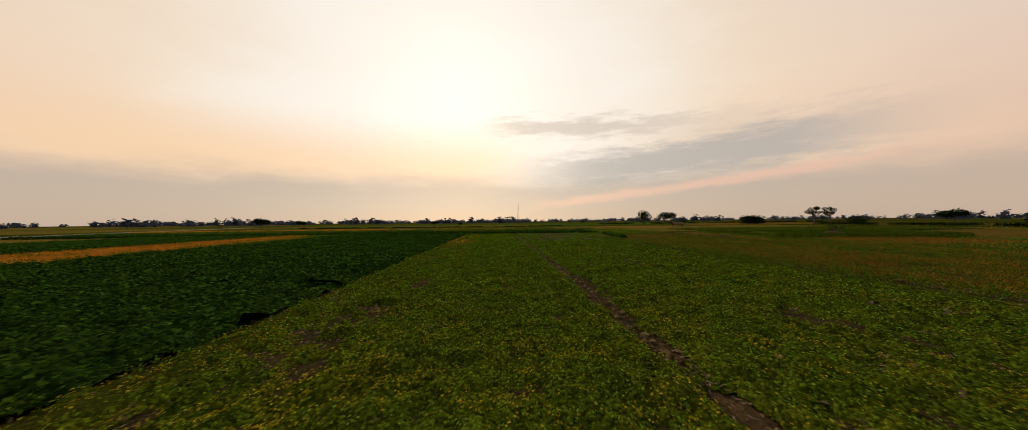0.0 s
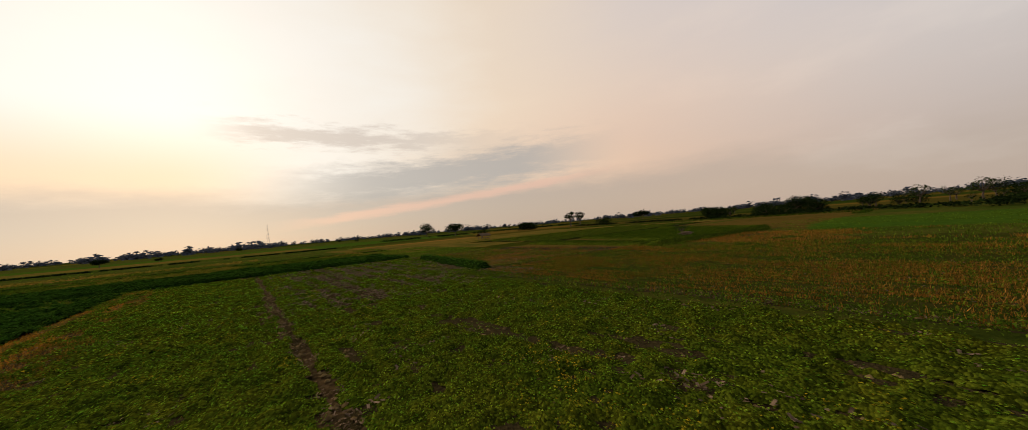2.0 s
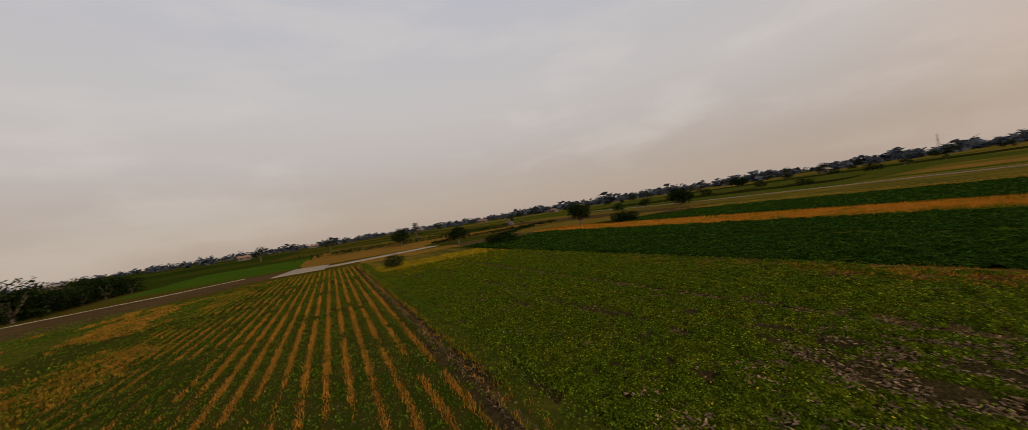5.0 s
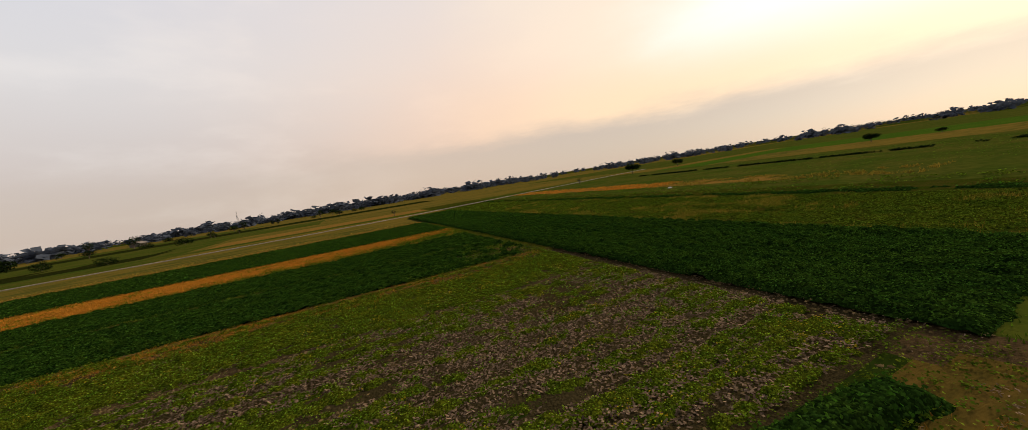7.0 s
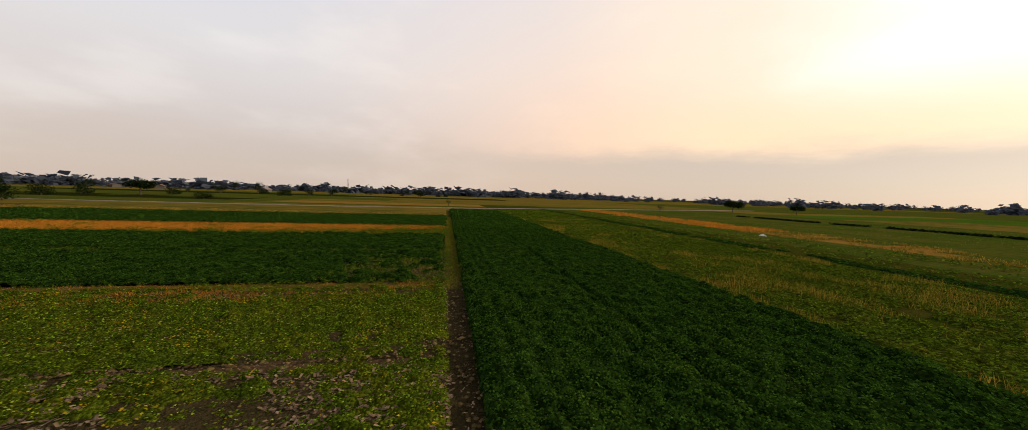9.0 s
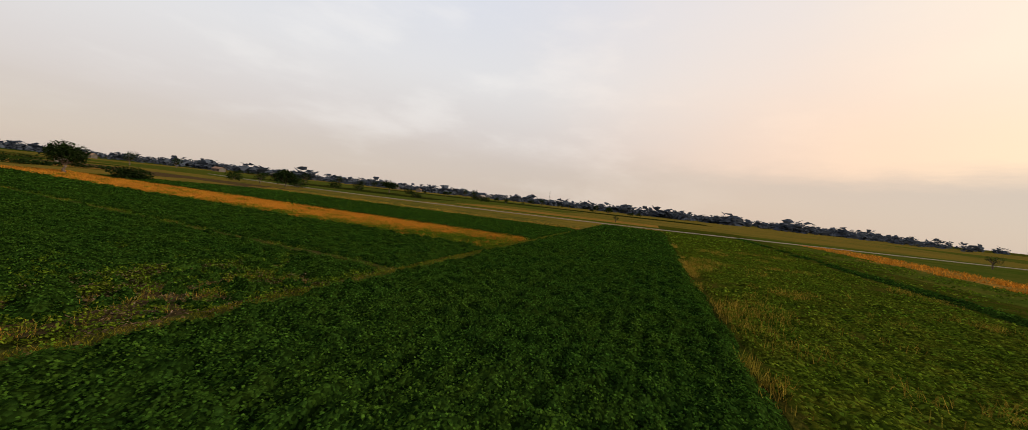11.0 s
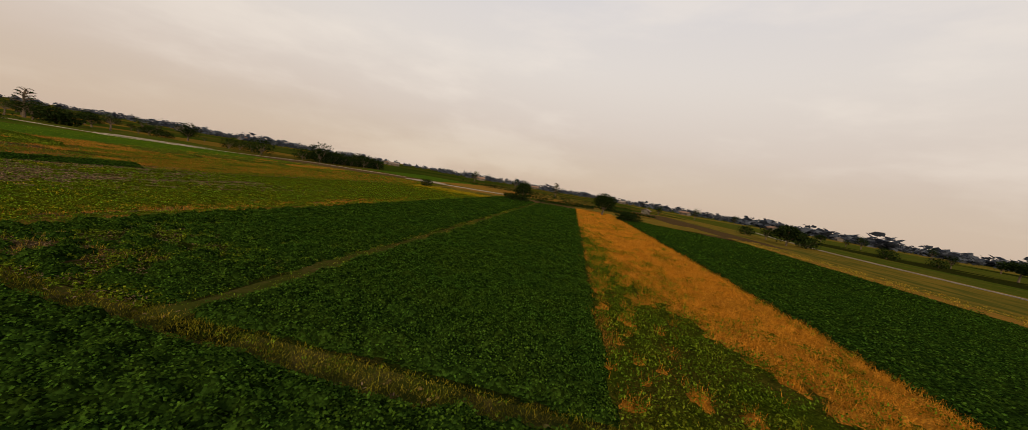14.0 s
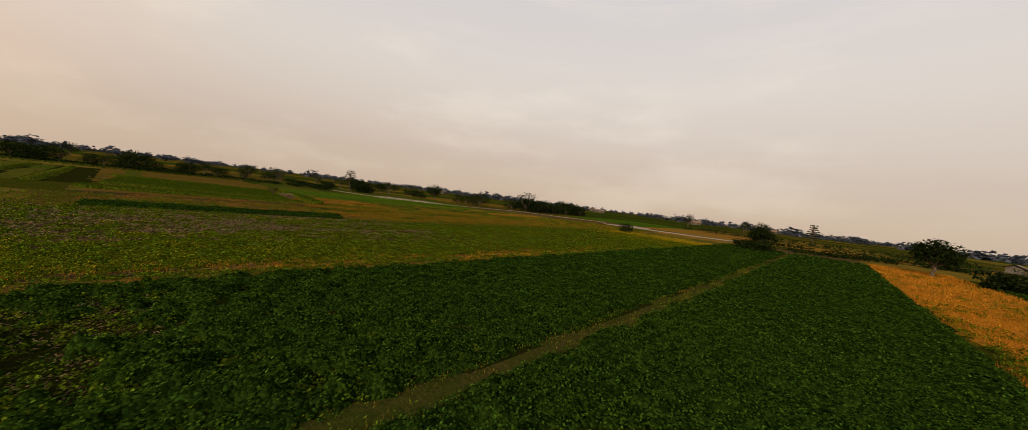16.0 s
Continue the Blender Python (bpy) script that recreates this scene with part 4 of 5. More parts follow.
def litter():
    out = []
    for x0, x1, y0, y1, per, gate in ((15.35, 15.85, -10, 44, 150, 0.0), (-6.1, -4.4, -4, 70, 50, 0.46), (-17.5, -16.5, 20, 70, 16, 0.5), (2.75, 3.4, -4, 70, 60, 0.42), (-6, 20, 70.0, 71.0, 34, 0.42), (-30, -6, 69.9, 70.8, 12, 0.6), (3.5, 13.9, 0, 42, 22, 0.55), (3.5, 18.2, 42, 69.8, 85, 0.43), (-4.7, 2.6, 0, 70, 30, 0.56), (19, 31, 46, 70, 40, 0.5), (16.5, 32, 4, 44, 8, 0.5), (-16, -5.5, 63, 69.8, 60, 0.44)):
        x, y = scatter(x0, x1, y0, y1, per)
        x, y = keep(x, y, 0.5 * clouded(x, y * 0.3, 1.6, 181) + 0.5 * clouded(x, y, 1.2, 185) > gate)
        z = np.full(len(x), 0.03) + 0.03 * rng.random(len(x)) - 0.1 * ((x > 15.3) & (x < 16.0) & (y < 44)) - 0.03 * ((x > 2.6) & (x < 3.6))
        out.append(flat_bits(np.stack([x, y, z], 1), 0.10 if x0 == 3.5 else 0.07, 0.055 if x0 == 3.5 else 0.026))
    return out


field("straw_litter", litter(), LITTER, "pale broken straw scattered on the soil", "straw")


def clods():
    """Lumps of turned earth along the furrows and on the bare patches."""
    ring = np.array([(1, 0, 0), (0.3, 0.9, 0.1), (-0.8, 0.55, 0), (-0.7, -0.7, 0.1), (0.35, -0.85, 0), (0, 0, 0.75)])
    tris = np.array([(0, 1, 5), (1, 2, 5), (2, 3, 5), (3, 4, 5), (4, 0, 5)])
    spots = []
    for x0, x1, y0, y1, per, gate in ((2.75, 3.35, -4, 70, 40, 0.36), (-6.0, -4.2, -4, 70, 14, 0.42), (-6, 20, 69.9, 71.0, 22, 0.3), (-30, -6, 69.9, 70.8, 8, 0.6), (14, 31, 46, 70, 8, 0.5), (-15, -6, 63, 69.8, 12, 0.45), (15.2, 16.1, 0, 44, 10, 0.3)):
        x, y = scatter(x0, x1, y0, y1, per)
        spots.append(np.stack(keep(x, y, clouded(x, y, 2.0, 191) > gate), 1))
    x, y = scatter(-4.7, 18.2, -3, 70, 30)
    spots.append(np.stack(keep(x, y, (bare(x, y) > 0.3 + 0.5 * rng.random(len(x))) & ((x < 13.8) | (y > 50))), 1))
    spots = np.concatenate(spots)
    count = len(spots)
    turn, size = rng.random(count) * 2 * np.pi, 0.022 + 0.075 * rng.random(count) ** 2
    c, s = np.cos(turn)[:, None], np.sin(turn)[:, None]
    shape = ring[None] * (0.75 + 0.5 * rng.random((count, 6, 1))) * size[:, None, None]
    verts = np.stack([spots[:, :1] + c * shape[..., 0] - s * shape[..., 1], spots[:, 1:] + s * shape[..., 0] + c * shape[..., 1], shape[..., 2] - 0.02], -1)
    faces = (np.arange(count)[:, None, None] * 6 + tris[None]).reshape(-1, 3)
    return verts.reshape(-1, 3), faces


field("earth_clods", [clods()], CLOD, "brown lumps of turned earth along furrows", "soil")


# the raised green plots and their tall grassy edges
def plot_height(x, y):
    """Raised plots with steep sides: a strip, a broad plot, and the dense rows along two of its edges."""
    out = np.full(np.shape(x), -0.1)
    for corners, tall, flank in (
        (((34.3, 45.2), (37.3, 45.0), (41.2, 67.0), (37.4, 67.0)), 0.36, 0.3), (((40.0, 45.6), (59.0, 44.0), (69.0, 63.0), (47.5, 65.6)), 0.30, 0.35),
        (((34.0, 42.6), (56.0, 40.2), (56.4, 41.9), (34.2, 44.6)), 0.55, 0.35), (((56.4, 41.0), (57.8, 40.6), (71.5, 64.0), (70.0, 64.6)), 0.45, 0.4),
        (((15.8, 47.2), (17.5, 47.2), (20.6, 66.0), (19.0, 66.0)), 0.50, 0.5), (((44.0, 69.6), (96, 69.0), (96, 70.6), (44, 71.2)), 0.35, 0.5),
        (((45.0, 74.2), (96, 73.8), (96, 75.8), (45, 75.8)), 0.35, 0.5), (((46.0, 78.8), (96, 78.8), (96, 80.6), (46, 80.6)), 0.35, 0.5),
        (((48.0, 84.6), (97, 84.6), (97, 86.8), (48, 86.8)), 0.35, 0.5), (((48.0, 91.0), (98, 91.0), (98, 94.0), (48, 94.0)), 0.35, 0.5),
    ):
        inside = np.full(np.shape(x), 1e3)
        for (ax, ay), (bx, by) in zip(corners, corners[1:] + corners[:1]):
            long = math.hypot(bx - ax, by - ay)
            inside = np.minimum(inside, ((bx - ax) * (y - ay) - (by - ay) * (x - ax)) / long)
        inside = inside + 0.35 * (clouded(x, y, 1.2, 215) - 0.5)
        out = np.maximum(out, tall * smooth(inside, 0.0, flank) * (0.85 + 0.3 * clouded(x, y, 0.9, 217)) - 0.02)
    return out


def plot_grass():
    out = []
    for x0, x1, y0, y1, per, tall in ((33.4, 72, 40, 67.5, 26, 0.12), (109, 111, 40, 136, 5, 0.4), (96, 109, 37, 39, 5, 0.4)):
        x, y = scatter(x0, x1, y0, y1, per)
        h = plot_height(x, y) if x1 < 90 else np.full(len(x), 0.05)
        x, y, h = x[h > 0.02], y[h > 0.02], h[h > 0.02]
        verts, faces = tufts(x, y, 2, tall, max(0.025, 0.0011 * math.hypot((x0 + x1) / 2 - 5, (y0 + y1) / 2 - 35)), 0.1, 0.8)
        verts[:, 2] += np.repeat(np.maximum(np.repeat(h, 2) - 0.05, 0), 4)
        out.append((verts, faces))
    return out


sheets = [canopy(33, 73, 39.6, 68, 0.28, plot_height, 0.03, 0.02), canopy(43.5, 98.5, 68.5, 94.5, 0.55, plot_height, 0.04, 0.02)]
# the band's backlit, shaded side is painted in with the dark crop materials
crop("grass_band", [top_leaves(15.4, 20.8, 46.8, 66.8, 60, plot_height, 0.12, 20, 85)], [canopy(15.3, 21, 46.6, 67, 0.2, plot_height, 0.03, 0.02)], SOY, SOY_TOP, "narrow grass band beside the beans, coloured dark for its shaded side", "grass")
crop("plot_grass", plot_grass(), sheets, RICE, PLOT_TOP, "bright green grass on raised, steep-sided garden plots", "grass")


def meadow():
    out = []
    for x0, x1, y0, y1, per in ((31, 56, -24, 42, 2.6), (20, 34, 70, 104, 5.0), (52, 80, -10, 44, 1.2), (-60, 40, 131, 190, 0.6)):
        x, y = scatter(x0, x1, y0, y1, per)
        x, y = keep(x, y, clouded(x, y, 6.0, 201) > 0.35)
        out.append(tufts(x, y, 4, 0.12, 0.05, 0.25, 1.0))
    return out


field("meadow_grass", meadow(), WEED, "short green meadow grass beside the stubble", "grass")


# ---- parts ----
def part(name, data, material, parent, label=""):
    """One mesh under a thing or a part; data: a bmesh or a ready mesh."""
    if isinstance(data, bmesh.types.BMesh):
        made = bpy.data.meshes.new(name)
        data.to_mesh(made)
        data.free()
        made.materials.append(material)
        data = made
    ob = new(name, data)
    ob.parent = parent
    return tagged(ob, label)


def thing(name, place, label, category, group=""):
    ob = new(name)
    ob.empty_display_size = 0.3
    ob.matrix_basis = pose(*place)
    return tagged(ob, label, category, group)


def tube(bm, points, radii, sides=7):
    """A tapered tube along points, added to bm."""
    rings = []
    for k, p in enumerate(points):
        ahead = (Vector(points[min(k + 1, len(points) - 1)]) - Vector(points[max(k - 1, 0)])).normalized()
        side = ahead.orthogonal().normalized()
        other = ahead.cross(side)
        rings.append([bm.verts.new(Vector(p) + radii[k] * (math.cos(a) * side + math.sin(a) * other)) for a in [2 * math.pi * s / sides for s in range(sides)]])
    for low, high in zip(rings, rings[1:]):
        for s in range(sides):
            bm.faces.new((low[s], low[(s + 1) % sides], high[(s + 1) % sides], high[s]))
    bm.faces.new(rings[0][::-1])
    bm.faces.new(rings[-1])


def box(bm, low, high, bevel=0.0):
    made = bmesh.ops.create_cube(bm, size=1.0)["verts"]
    centre, size = (Vector(low) + Vector(high)) / 2, Vector(high) - Vector(low)
    for v in made:
        v.co = Vector((v.co.x * size.x, v.co.y * size.y, v.co.z * size.z)) + centre
    if bevel:
        edges = list({e for v in made for e in v.link_edges})
        bmesh.ops.bevel(bm, geom=edges, offset=bevel, segments=1, affect="EDGES")


# ---- trees ----
def crown_mesh(name, lobes, leaves, size, material, random_seed):
    """Leaf clumps gathered round uneven lobes: (x, y, z, radius, flatness)."""
    dice = np.random.default_rng(random_seed)
    weight = np.array([l[3] ** 2 for l in lobes])
    picks = dice.choice(len(lobes), leaves, p=weight / weight.sum())
    L = np.array(lobes)[picks]
    ball = dice.standard_normal((leaves, 3))
    ball /= np.linalg.norm(ball, axis=1)[:, None]
    depth = (0.45 + 0.62 * dice.random(leaves) ** 0.6)[:, None]
    spots = L[:, :3] + ball * depth * L[:, 3:4] * np.stack([np.ones(leaves), np.ones(leaves), L[:, 4]], 1)
    verts, faces = leaf_faces(spots, size, -50, 50, 0.9)
    return mesh_from(name, verts, faces, [material])


def make_tree(name, tall, wide, label, style="round", material=None, leaves=1500, random_seed=1, place=(0, 0, 0)):
    dice = random.Random(random_seed)
    root = thing(name, place, label, "bush" if "bush" in name else "tree")
    trunk = bmesh.new()
    lobes = []

    def limb(points, radii):
        bm = bmesh.new()
        tube(bm, points, radii, 5)
        part("limb", bm, BARK, root)

    stem = {"round": 0.26, "low": 0.12, "flat": 0.55, "tier": 0.95, "open": 0.4}[style]
    girth = 0.035 * tall + 0.05
    bend = [(dice.uniform(-0.04, 0.04) * tall * k / 4, dice.uniform(-0.04, 0.04) * tall * k / 4, stem * tall * k / 4 - (0.1 if k == 0 else 0)) for k in range(5)]
    tube(trunk, bend, [girth * (1.25, 0.95, 0.85, 0.75, 0.55)[k] for k in range(5)], 8)
    top = Vector(bend[-1])
    r = wide / 2
    if style == "tier":
        for level in range(7):
            z = tall * (0.32 + 0.1 * level)
            reach = r * (1.0 - 0.09 * level) * dice.uniform(0.75, 1.1)
            for k in range(5):
                a = 2 * math.pi * (k + dice.random() * 0.7) / 5
                end = Vector((math.cos(a) * reach, math.sin(a) * reach, z + 0.05 * tall))
                limb([(0, 0, z - 0.03 * tall), tuple(end * 0.5 + Vector((0, 0, z * 0.5 - 0.01 * tall))), tuple(end)], [girth * 0.35, girth * 0.25, girth * 0.08])
                lobes.append((end.x * 0.8, end.y * 0.8, end.z, reach * 0.28, 0.28))
    else:
        count = {"round": 9, "low": 8, "flat": 9, "open": 10}[style]
        for k in range(count):
            a = 2 * math.pi * (k + 0.6 * dice.random()) / count
            out = r * dice.uniform(0.35, 0.72)
            if style == "flat":
                z, size, flat = tall * dice.uniform(0.66, 0.84), r * dice.uniform(0.36, 0.5), 0.72
            elif style == "low":
                z, size, flat = tall * dice.uniform(0.34, 0.6), r * dice.uniform(0.4, 0.55), min(1.0, tall / wide * 1.05)
            elif style == "open":
                z, size, flat = tall * dice.uniform(0.5, 0.88), r * dice.uniform(0.22, 0.34), 0.8
            else:
                z, size, flat = tall * dice.uniform(0.42, 0.7), r * dice.uniform(0.40, 0.54), min(1.0, 0.85 * tall / wide * 1.2)
            end = Vector((math.cos(a) * out, math.sin(a) * out, z))
            middle = top.lerp(end, 0.5) + Vector((0, 0, -0.04 * tall))
            limb([tuple(top * 0.92), tuple(middle), tuple(end)], [girth * 0.5, girth * 0.32, girth * 0.12])
            lobes.append((*end, size, flat))
        if style == "low":
            lobes += [(math.cos(a) * r * 0.55, math.sin(a) * r * 0.55, tall * 0.2, r * 0.4, min(0.8, 0.45 * tall / r)) for a in (0.4, 1.5, 2.4, 3.6, 4.5, 5.6)]
        if style in ("round", "low"):
            lobes.append((0, 0, tall * (0.72 if style == "round" else 0.6), r * 0.55, min(1.0, 0.5 * tall / r * 0.9)))
    part("trunk", trunk, BARK, root)
    part("crown", crown_mesh("crown", lobes, int(leaves * 1.15), max(0.14, wide * 0.056), material or CROWN, random_seed), None, root)
    return root


def at(ob, x, y, turn=0.0, size=1.0, flat=1.0):
    return copy_thing(ob, pose(x, y, 0, 0, 0, turn) @ Matrix.Diagonal((size, size, size * flat, 1)))


# trees that stand alone among the strips
make_tree("field_tree", 6.3, 6.3, "round dark green mango tree on a short trunk", "round", leaves=2600, random_seed=3, place=(-35.2, -22.5, 0))
make_tree("bush", 2.4, 3.3, "round dense dark bush at the field corner", "low", leaves=1400, random_seed=4, place=(11.0, -11.5, 0))
make_tree("bush", 3.0, 6.4, "wide low dark bush beside the dry grass", "low", leaves=1700, random_seed=5, place=(-40.6, -12.5, 0))
make_tree("hedge_bush", 2.5, 7.0, "low spreading dark green hedge bush", "low", leaves=1700, random_seed=6, place=(-12.0, -18.5, 0))
make_tree("field_tree", 4.9, 6.2, "broad dark green tree behind the hedge", "round", leaves=2000, random_seed=7, place=(-10.2, -42, 0))
make_tree("field_tree", 7.0, 6.6, "tall rounded tree past the concrete lane", "round", leaves=2000, random_seed=8, place=(-3.5, -90, 0))
make_tree("tiered_tree", 8.5, 6.5, "tall tree with tiered horizontal branches", "tier", CROWN, 900, 9, (-17, -125, 0))
road_tree = make_tree("field_tree", 4.6, 4.6, "small round tree beside the pale lane", "round", leaves=850, random_seed=10, place=(-91, -52, 0))
make_tree("field_tree", 6.0, 9.0, "wide dark tree beside the pale lane", "round", leaves=1900, random_seed=11, place=(-87.5, -34, 0))
flat_tree = make_tree("umbrella_tree", 5.2, 8.4, "flat-topped umbrella tree standing in open fields", "flat", leaves=1800, random_seed=12, place=(-127, 197, 0))
at(flat_tree, -121, 225, 40, 0.75)
at(flat_tree, -40.8, 231, 80, 0.62, 0.95)
at(flat_tree, -25, 237, 130, 0.34, 1.0)
at(flat_tree, 2.0, 380, 10, 0.55)
at(flat_tree, -176, -66, 30, 1.25)
at(flat_tree, 225, 167, 60, 1.35, 0.85)
thin_tree = make_tree("thin_tree", 3.0, 3.4, "small sparse tree with open branches", "open", CROWN_PALE, 320, 13, (-115, 153, 0))
at(thin_tree, -127, 70.4, 70, 0.8)
at(thin_tree, 45.6, 46.6, 30, 0.62)
far_tree = make_tree("lone_tree", 11.4, 12.4, "large rounded lone tree in the far fields", "round", leaves=1600, random_seed=14, place=(124, 300, 0))
make_tree("umbrella_tree", 6.2, 10.5, "spreading low-branched tree in the fields", "flat", leaves=1300, random_seed=15, place=(93, 194, 0))
make_tree("field_tree", 3.3, 3.6, "small tree beside the field shelter", "round", leaves=800, random_seed=16, place=(62.0, 118.5, 0))
make_tree("bush", 5.2, 12.0, "broad dark thicket of bushes", "low", leaves=1700, random_seed=17, place=(132, 181, 0))
pair = make_tree("open_tree", 9.6, 7.2, "tall open tree with sparse clumped leaves", "open", CROWN, 1100, 18, (150, 164, 0))
at(pair, 154, 160.5, 110, 0.95)
shrub = make_tree("bush", 4.2, 8.0, "dark rounded bush along the field bank", "low", leaves=800, random_seed=19, place=(136, 130, 0))
make_tree("tiered_tree", 8.2, 7.5, "leafless-looking tree with tiered bare branches", "tier", CROWN, 420, 20, (125, 0, 0))
make_tree("bush", 5.4, 9.5, "dense dark bush below the tiered tree", "low", leaves=1500, random_seed=21, place=(108, 3, 0))
low_palm = make_tree("thin_tree", 5.2, 5.5, "slender pale tree with an open crown", "open", CROWN_PALE, 420, 22, (108, -8, 0))
at(shrub, -140, -20, 20, 0.75)

wood_seed = make_tree("field_tree", 5.6, 7.4, "dark broad tree among bank shrubs", "round", leaves=900, random_seed=29, place=(147, 60, 0))
# shrubs and small trees along the eastern bank
bank = random.Random(5)
for k in range(62):
    y = 86 - 2.2 * k + bank.uniform(-2, 2)
    x = 128 + bank.uniform(-10, 46) - 0.18 * max(0, k - 16)
    pick = bank.choice((shrub, shrub, low_palm, road_tree, wood_seed, thin_tree))
    at(pick, x, y, bank.uniform(0, 360), bank.uniform(0.55, 1.1), bank.uniform(0.8, 1.2))
for x, y, size in ((176, 78, 1.0), (150, 42, 1.0), (190, 20, 1.3), (168, -20, 1.1), (230, 110, 0.9), (250, 136, 1.1), (242, 78, 1.4)):
    at(road_tree, x, y, bank.uniform(0, 360), size)
# the dark wood past the ploughed strip
wood = make_tree("wood_tree", 6.6, 8.0, "dark crowded tree in a small wood", "low", leaves=700, random_seed=23, place=(77, -28, 0))
tagged(wood, group="trees of the small wood")
for k in range(34):
    x, y = 69 + (k % 2) * 5 + bank.uniform(-2, 3), -38 - 1.7 * k + bank.uniform(-1, 1)
    if k < 3:
        x, y = ((83, -31), (87, -26), (90, -33))[k]
    at(wood, x + bank.uniform(-2, 2), y, bank.uniform(0, 360), bank.uniform(0.6, 1.2), bank.uniform(0.8, 1.25))
# trees scattered over the far fields
for x, y, size in ((-95, -38, 0.8), (-92, -68, 0.8), (-118, -78, 0.7), (-140, -70, 0.9), (-158, -72, 0.8), (-178, -90, 1.0), (-190, -62, 0.8), (-77, -142, 1.0), (-117, -204, 1.5), (-194, -158, 1.4), (-300, -240, 1.6), (-255, -150, 1.3), (-330, -90, 1.7), (-404, -39, 1.6), (-360, 30, 1.3), (-494, -191, 2.2), (-60, -240, 1.4), (20, -210, 1.5), (60, -230, 1.7), (-180, -290, 1.6)):
    at(shrub if x > -200 and y > -90 else road_tree, x, y, bank.uniform(0, 360), size, 1.25)
for k in range(26):
    a, far = radians(bank.uniform(-145, -72)), bank.uniform(230, 480)
    at(bank.choice((shrub, road_tree, wood_seed)), far * math.sin(a), far * math.cos(a) + 30, bank.uniform(0, 360), bank.uniform(0.6, 1.2))
for k in range(7):
    a, far = radians(bank.uniform(8, 60)), bank.uniform(330, 560)
    at(bank.choice((far_tree, road_tree, shrub)), far * math.sin(a), far * math.cos(a) + 30, bank.uniform(0, 360), bank.uniform(0.3, 0.7))


def distant_woods():
    """Belts of woodland that close the plain on all sides: a far, low one and nearer clumps."""
    out = []
    for count, near, deep, low, high, gate, seed in ((1500, 950, 330, 7.0, 12.0, 0.16, 211), (1150, 560, 300, 5.0, 13.0, 0.48, 221)):
        a = rng.random(count) * 2 * np.pi
        crowd = clouded(np.degrees(a) + 400, 0 * a, 6.0, seed)
        north_east = (np.degrees(a) > 5) & (np.degrees(a) < 70)
        west = (np.degrees(a) > 205) & (np.degrees(a) < 300)
        a = a[crowd + 0.04 * rng.standard_normal(count) > gate + 0.08 * north_east - 0.24 * west]
        for turn in a:
            far = near + deep * rng.random()
            tall = low + (high - low) * rng.random() ** 1.7
            west_belt = 3.6 < turn < 5.2
            tall *= 1.3 if west_belt else 1.0
            wide = tall * (0.8 + 0.8 * rng.random()) * (1.35 if west_belt else 1.0)
            leaves = 38
            ball = rng.standard_normal((leaves, 3))
            ball /= np.linalg.norm(ball, axis=1)[:, None]
            spots = ball * (0.45 + 0.45 * rng.random((leaves, 1))) * (wide / 2, wide / 2, tall * 0.42) + (far * math.sin(turn), far * math.cos(turn) + 30, tall * 0.52)
            spots[:14, 2] *= 0.45
            out.append(leaf_faces(spots, wide * 0.34, -50, 50, 1.1))
    return out


field("distant_woods", distant_woods(), WOODS, "distant tree belts on the horizon, bluish haze in their colour", "woods")


def hedges():
    """Clipped-looking rows of scrub that part the far fields."""
    out = []
    for (x0, y0), (x1, y1), tall, wide in (((-15, -34), (-46, -66), 0.7, 1.2), ((-8, -62), (-60, -70), 0.7, 1.2), ((-60, -100), (30, -104), 1.6, 3.0), ((116, 46), (139, 150), 0.5, 1.4), ((90, 22), (160, 12), 1.2, 2.6), ((100, 24), (140, 60), 0.7, 1.6), ((60, 210), (230, 230), 0.8, 2.0), ((-90, 165), (30, 168), 0.12, 0.35)):
        long = math.hypot(x1 - x0, y1 - y0)
        count = int(long * 9)
        t = rng.random(count)
        x, y = x0 + (x1 - x0) * t + wide * 0.5 * rng.standard_normal(count), y0 + (y1 - y0) * t + wide * 0.5 * rng.standard_normal(count)
        x, y = keep(x, y, clouded(x, y, 7.0, 231) > 0.34)
        out.append(plants(x, y, 5, 0.5, tall, 0.7, -20, 70))
    return out


field("scrub_rows", hedges(), CROWN, "dark green rows of scrub between far fields", "hedge")


# ---- lanes, channel and buildings ----
def ribbon(points, wide, top, thick, jitter=0.0):
    """A raised strip along points."""
    bm = bmesh.new()
    dice = random.Random(3)
    rows = []
    for k, (x, y) in enumerate(points):
        ahead = (Vector(points[min(k + 1, len(points) - 1)]) - Vector(points[max(k - 1, 0)])).normalized()
        side = Vector((-ahead.y, ahead.x)) * wide / 2
        rows.append([bm.verts.new((x + s * side.x * (1 + jitter * dice.uniform(-1, 1)), y + s * side.y, z)) for s, z in ((1, top - thick), (1, top), (-1, top), (-1, top - thick))])
    for a, b in zip(rows, rows[1:]):
        for s in range(3):
            bm.faces.new((a[s], b[s], b[s + 1], a[s + 1]))
    return bm


def smooth_line(points, step=4.0):
    out = []
    for (x0, y0), (x1, y1) in zip(points, points[1:]):
        count = max(1, int(math.hypot(x1 - x0, y1 - y0) / step))
        out += [(x0 + (x1 - x0) * k / count, y0 + (y1 - y0) * k / count) for k in range(count)]
    return out + [points[-1]]


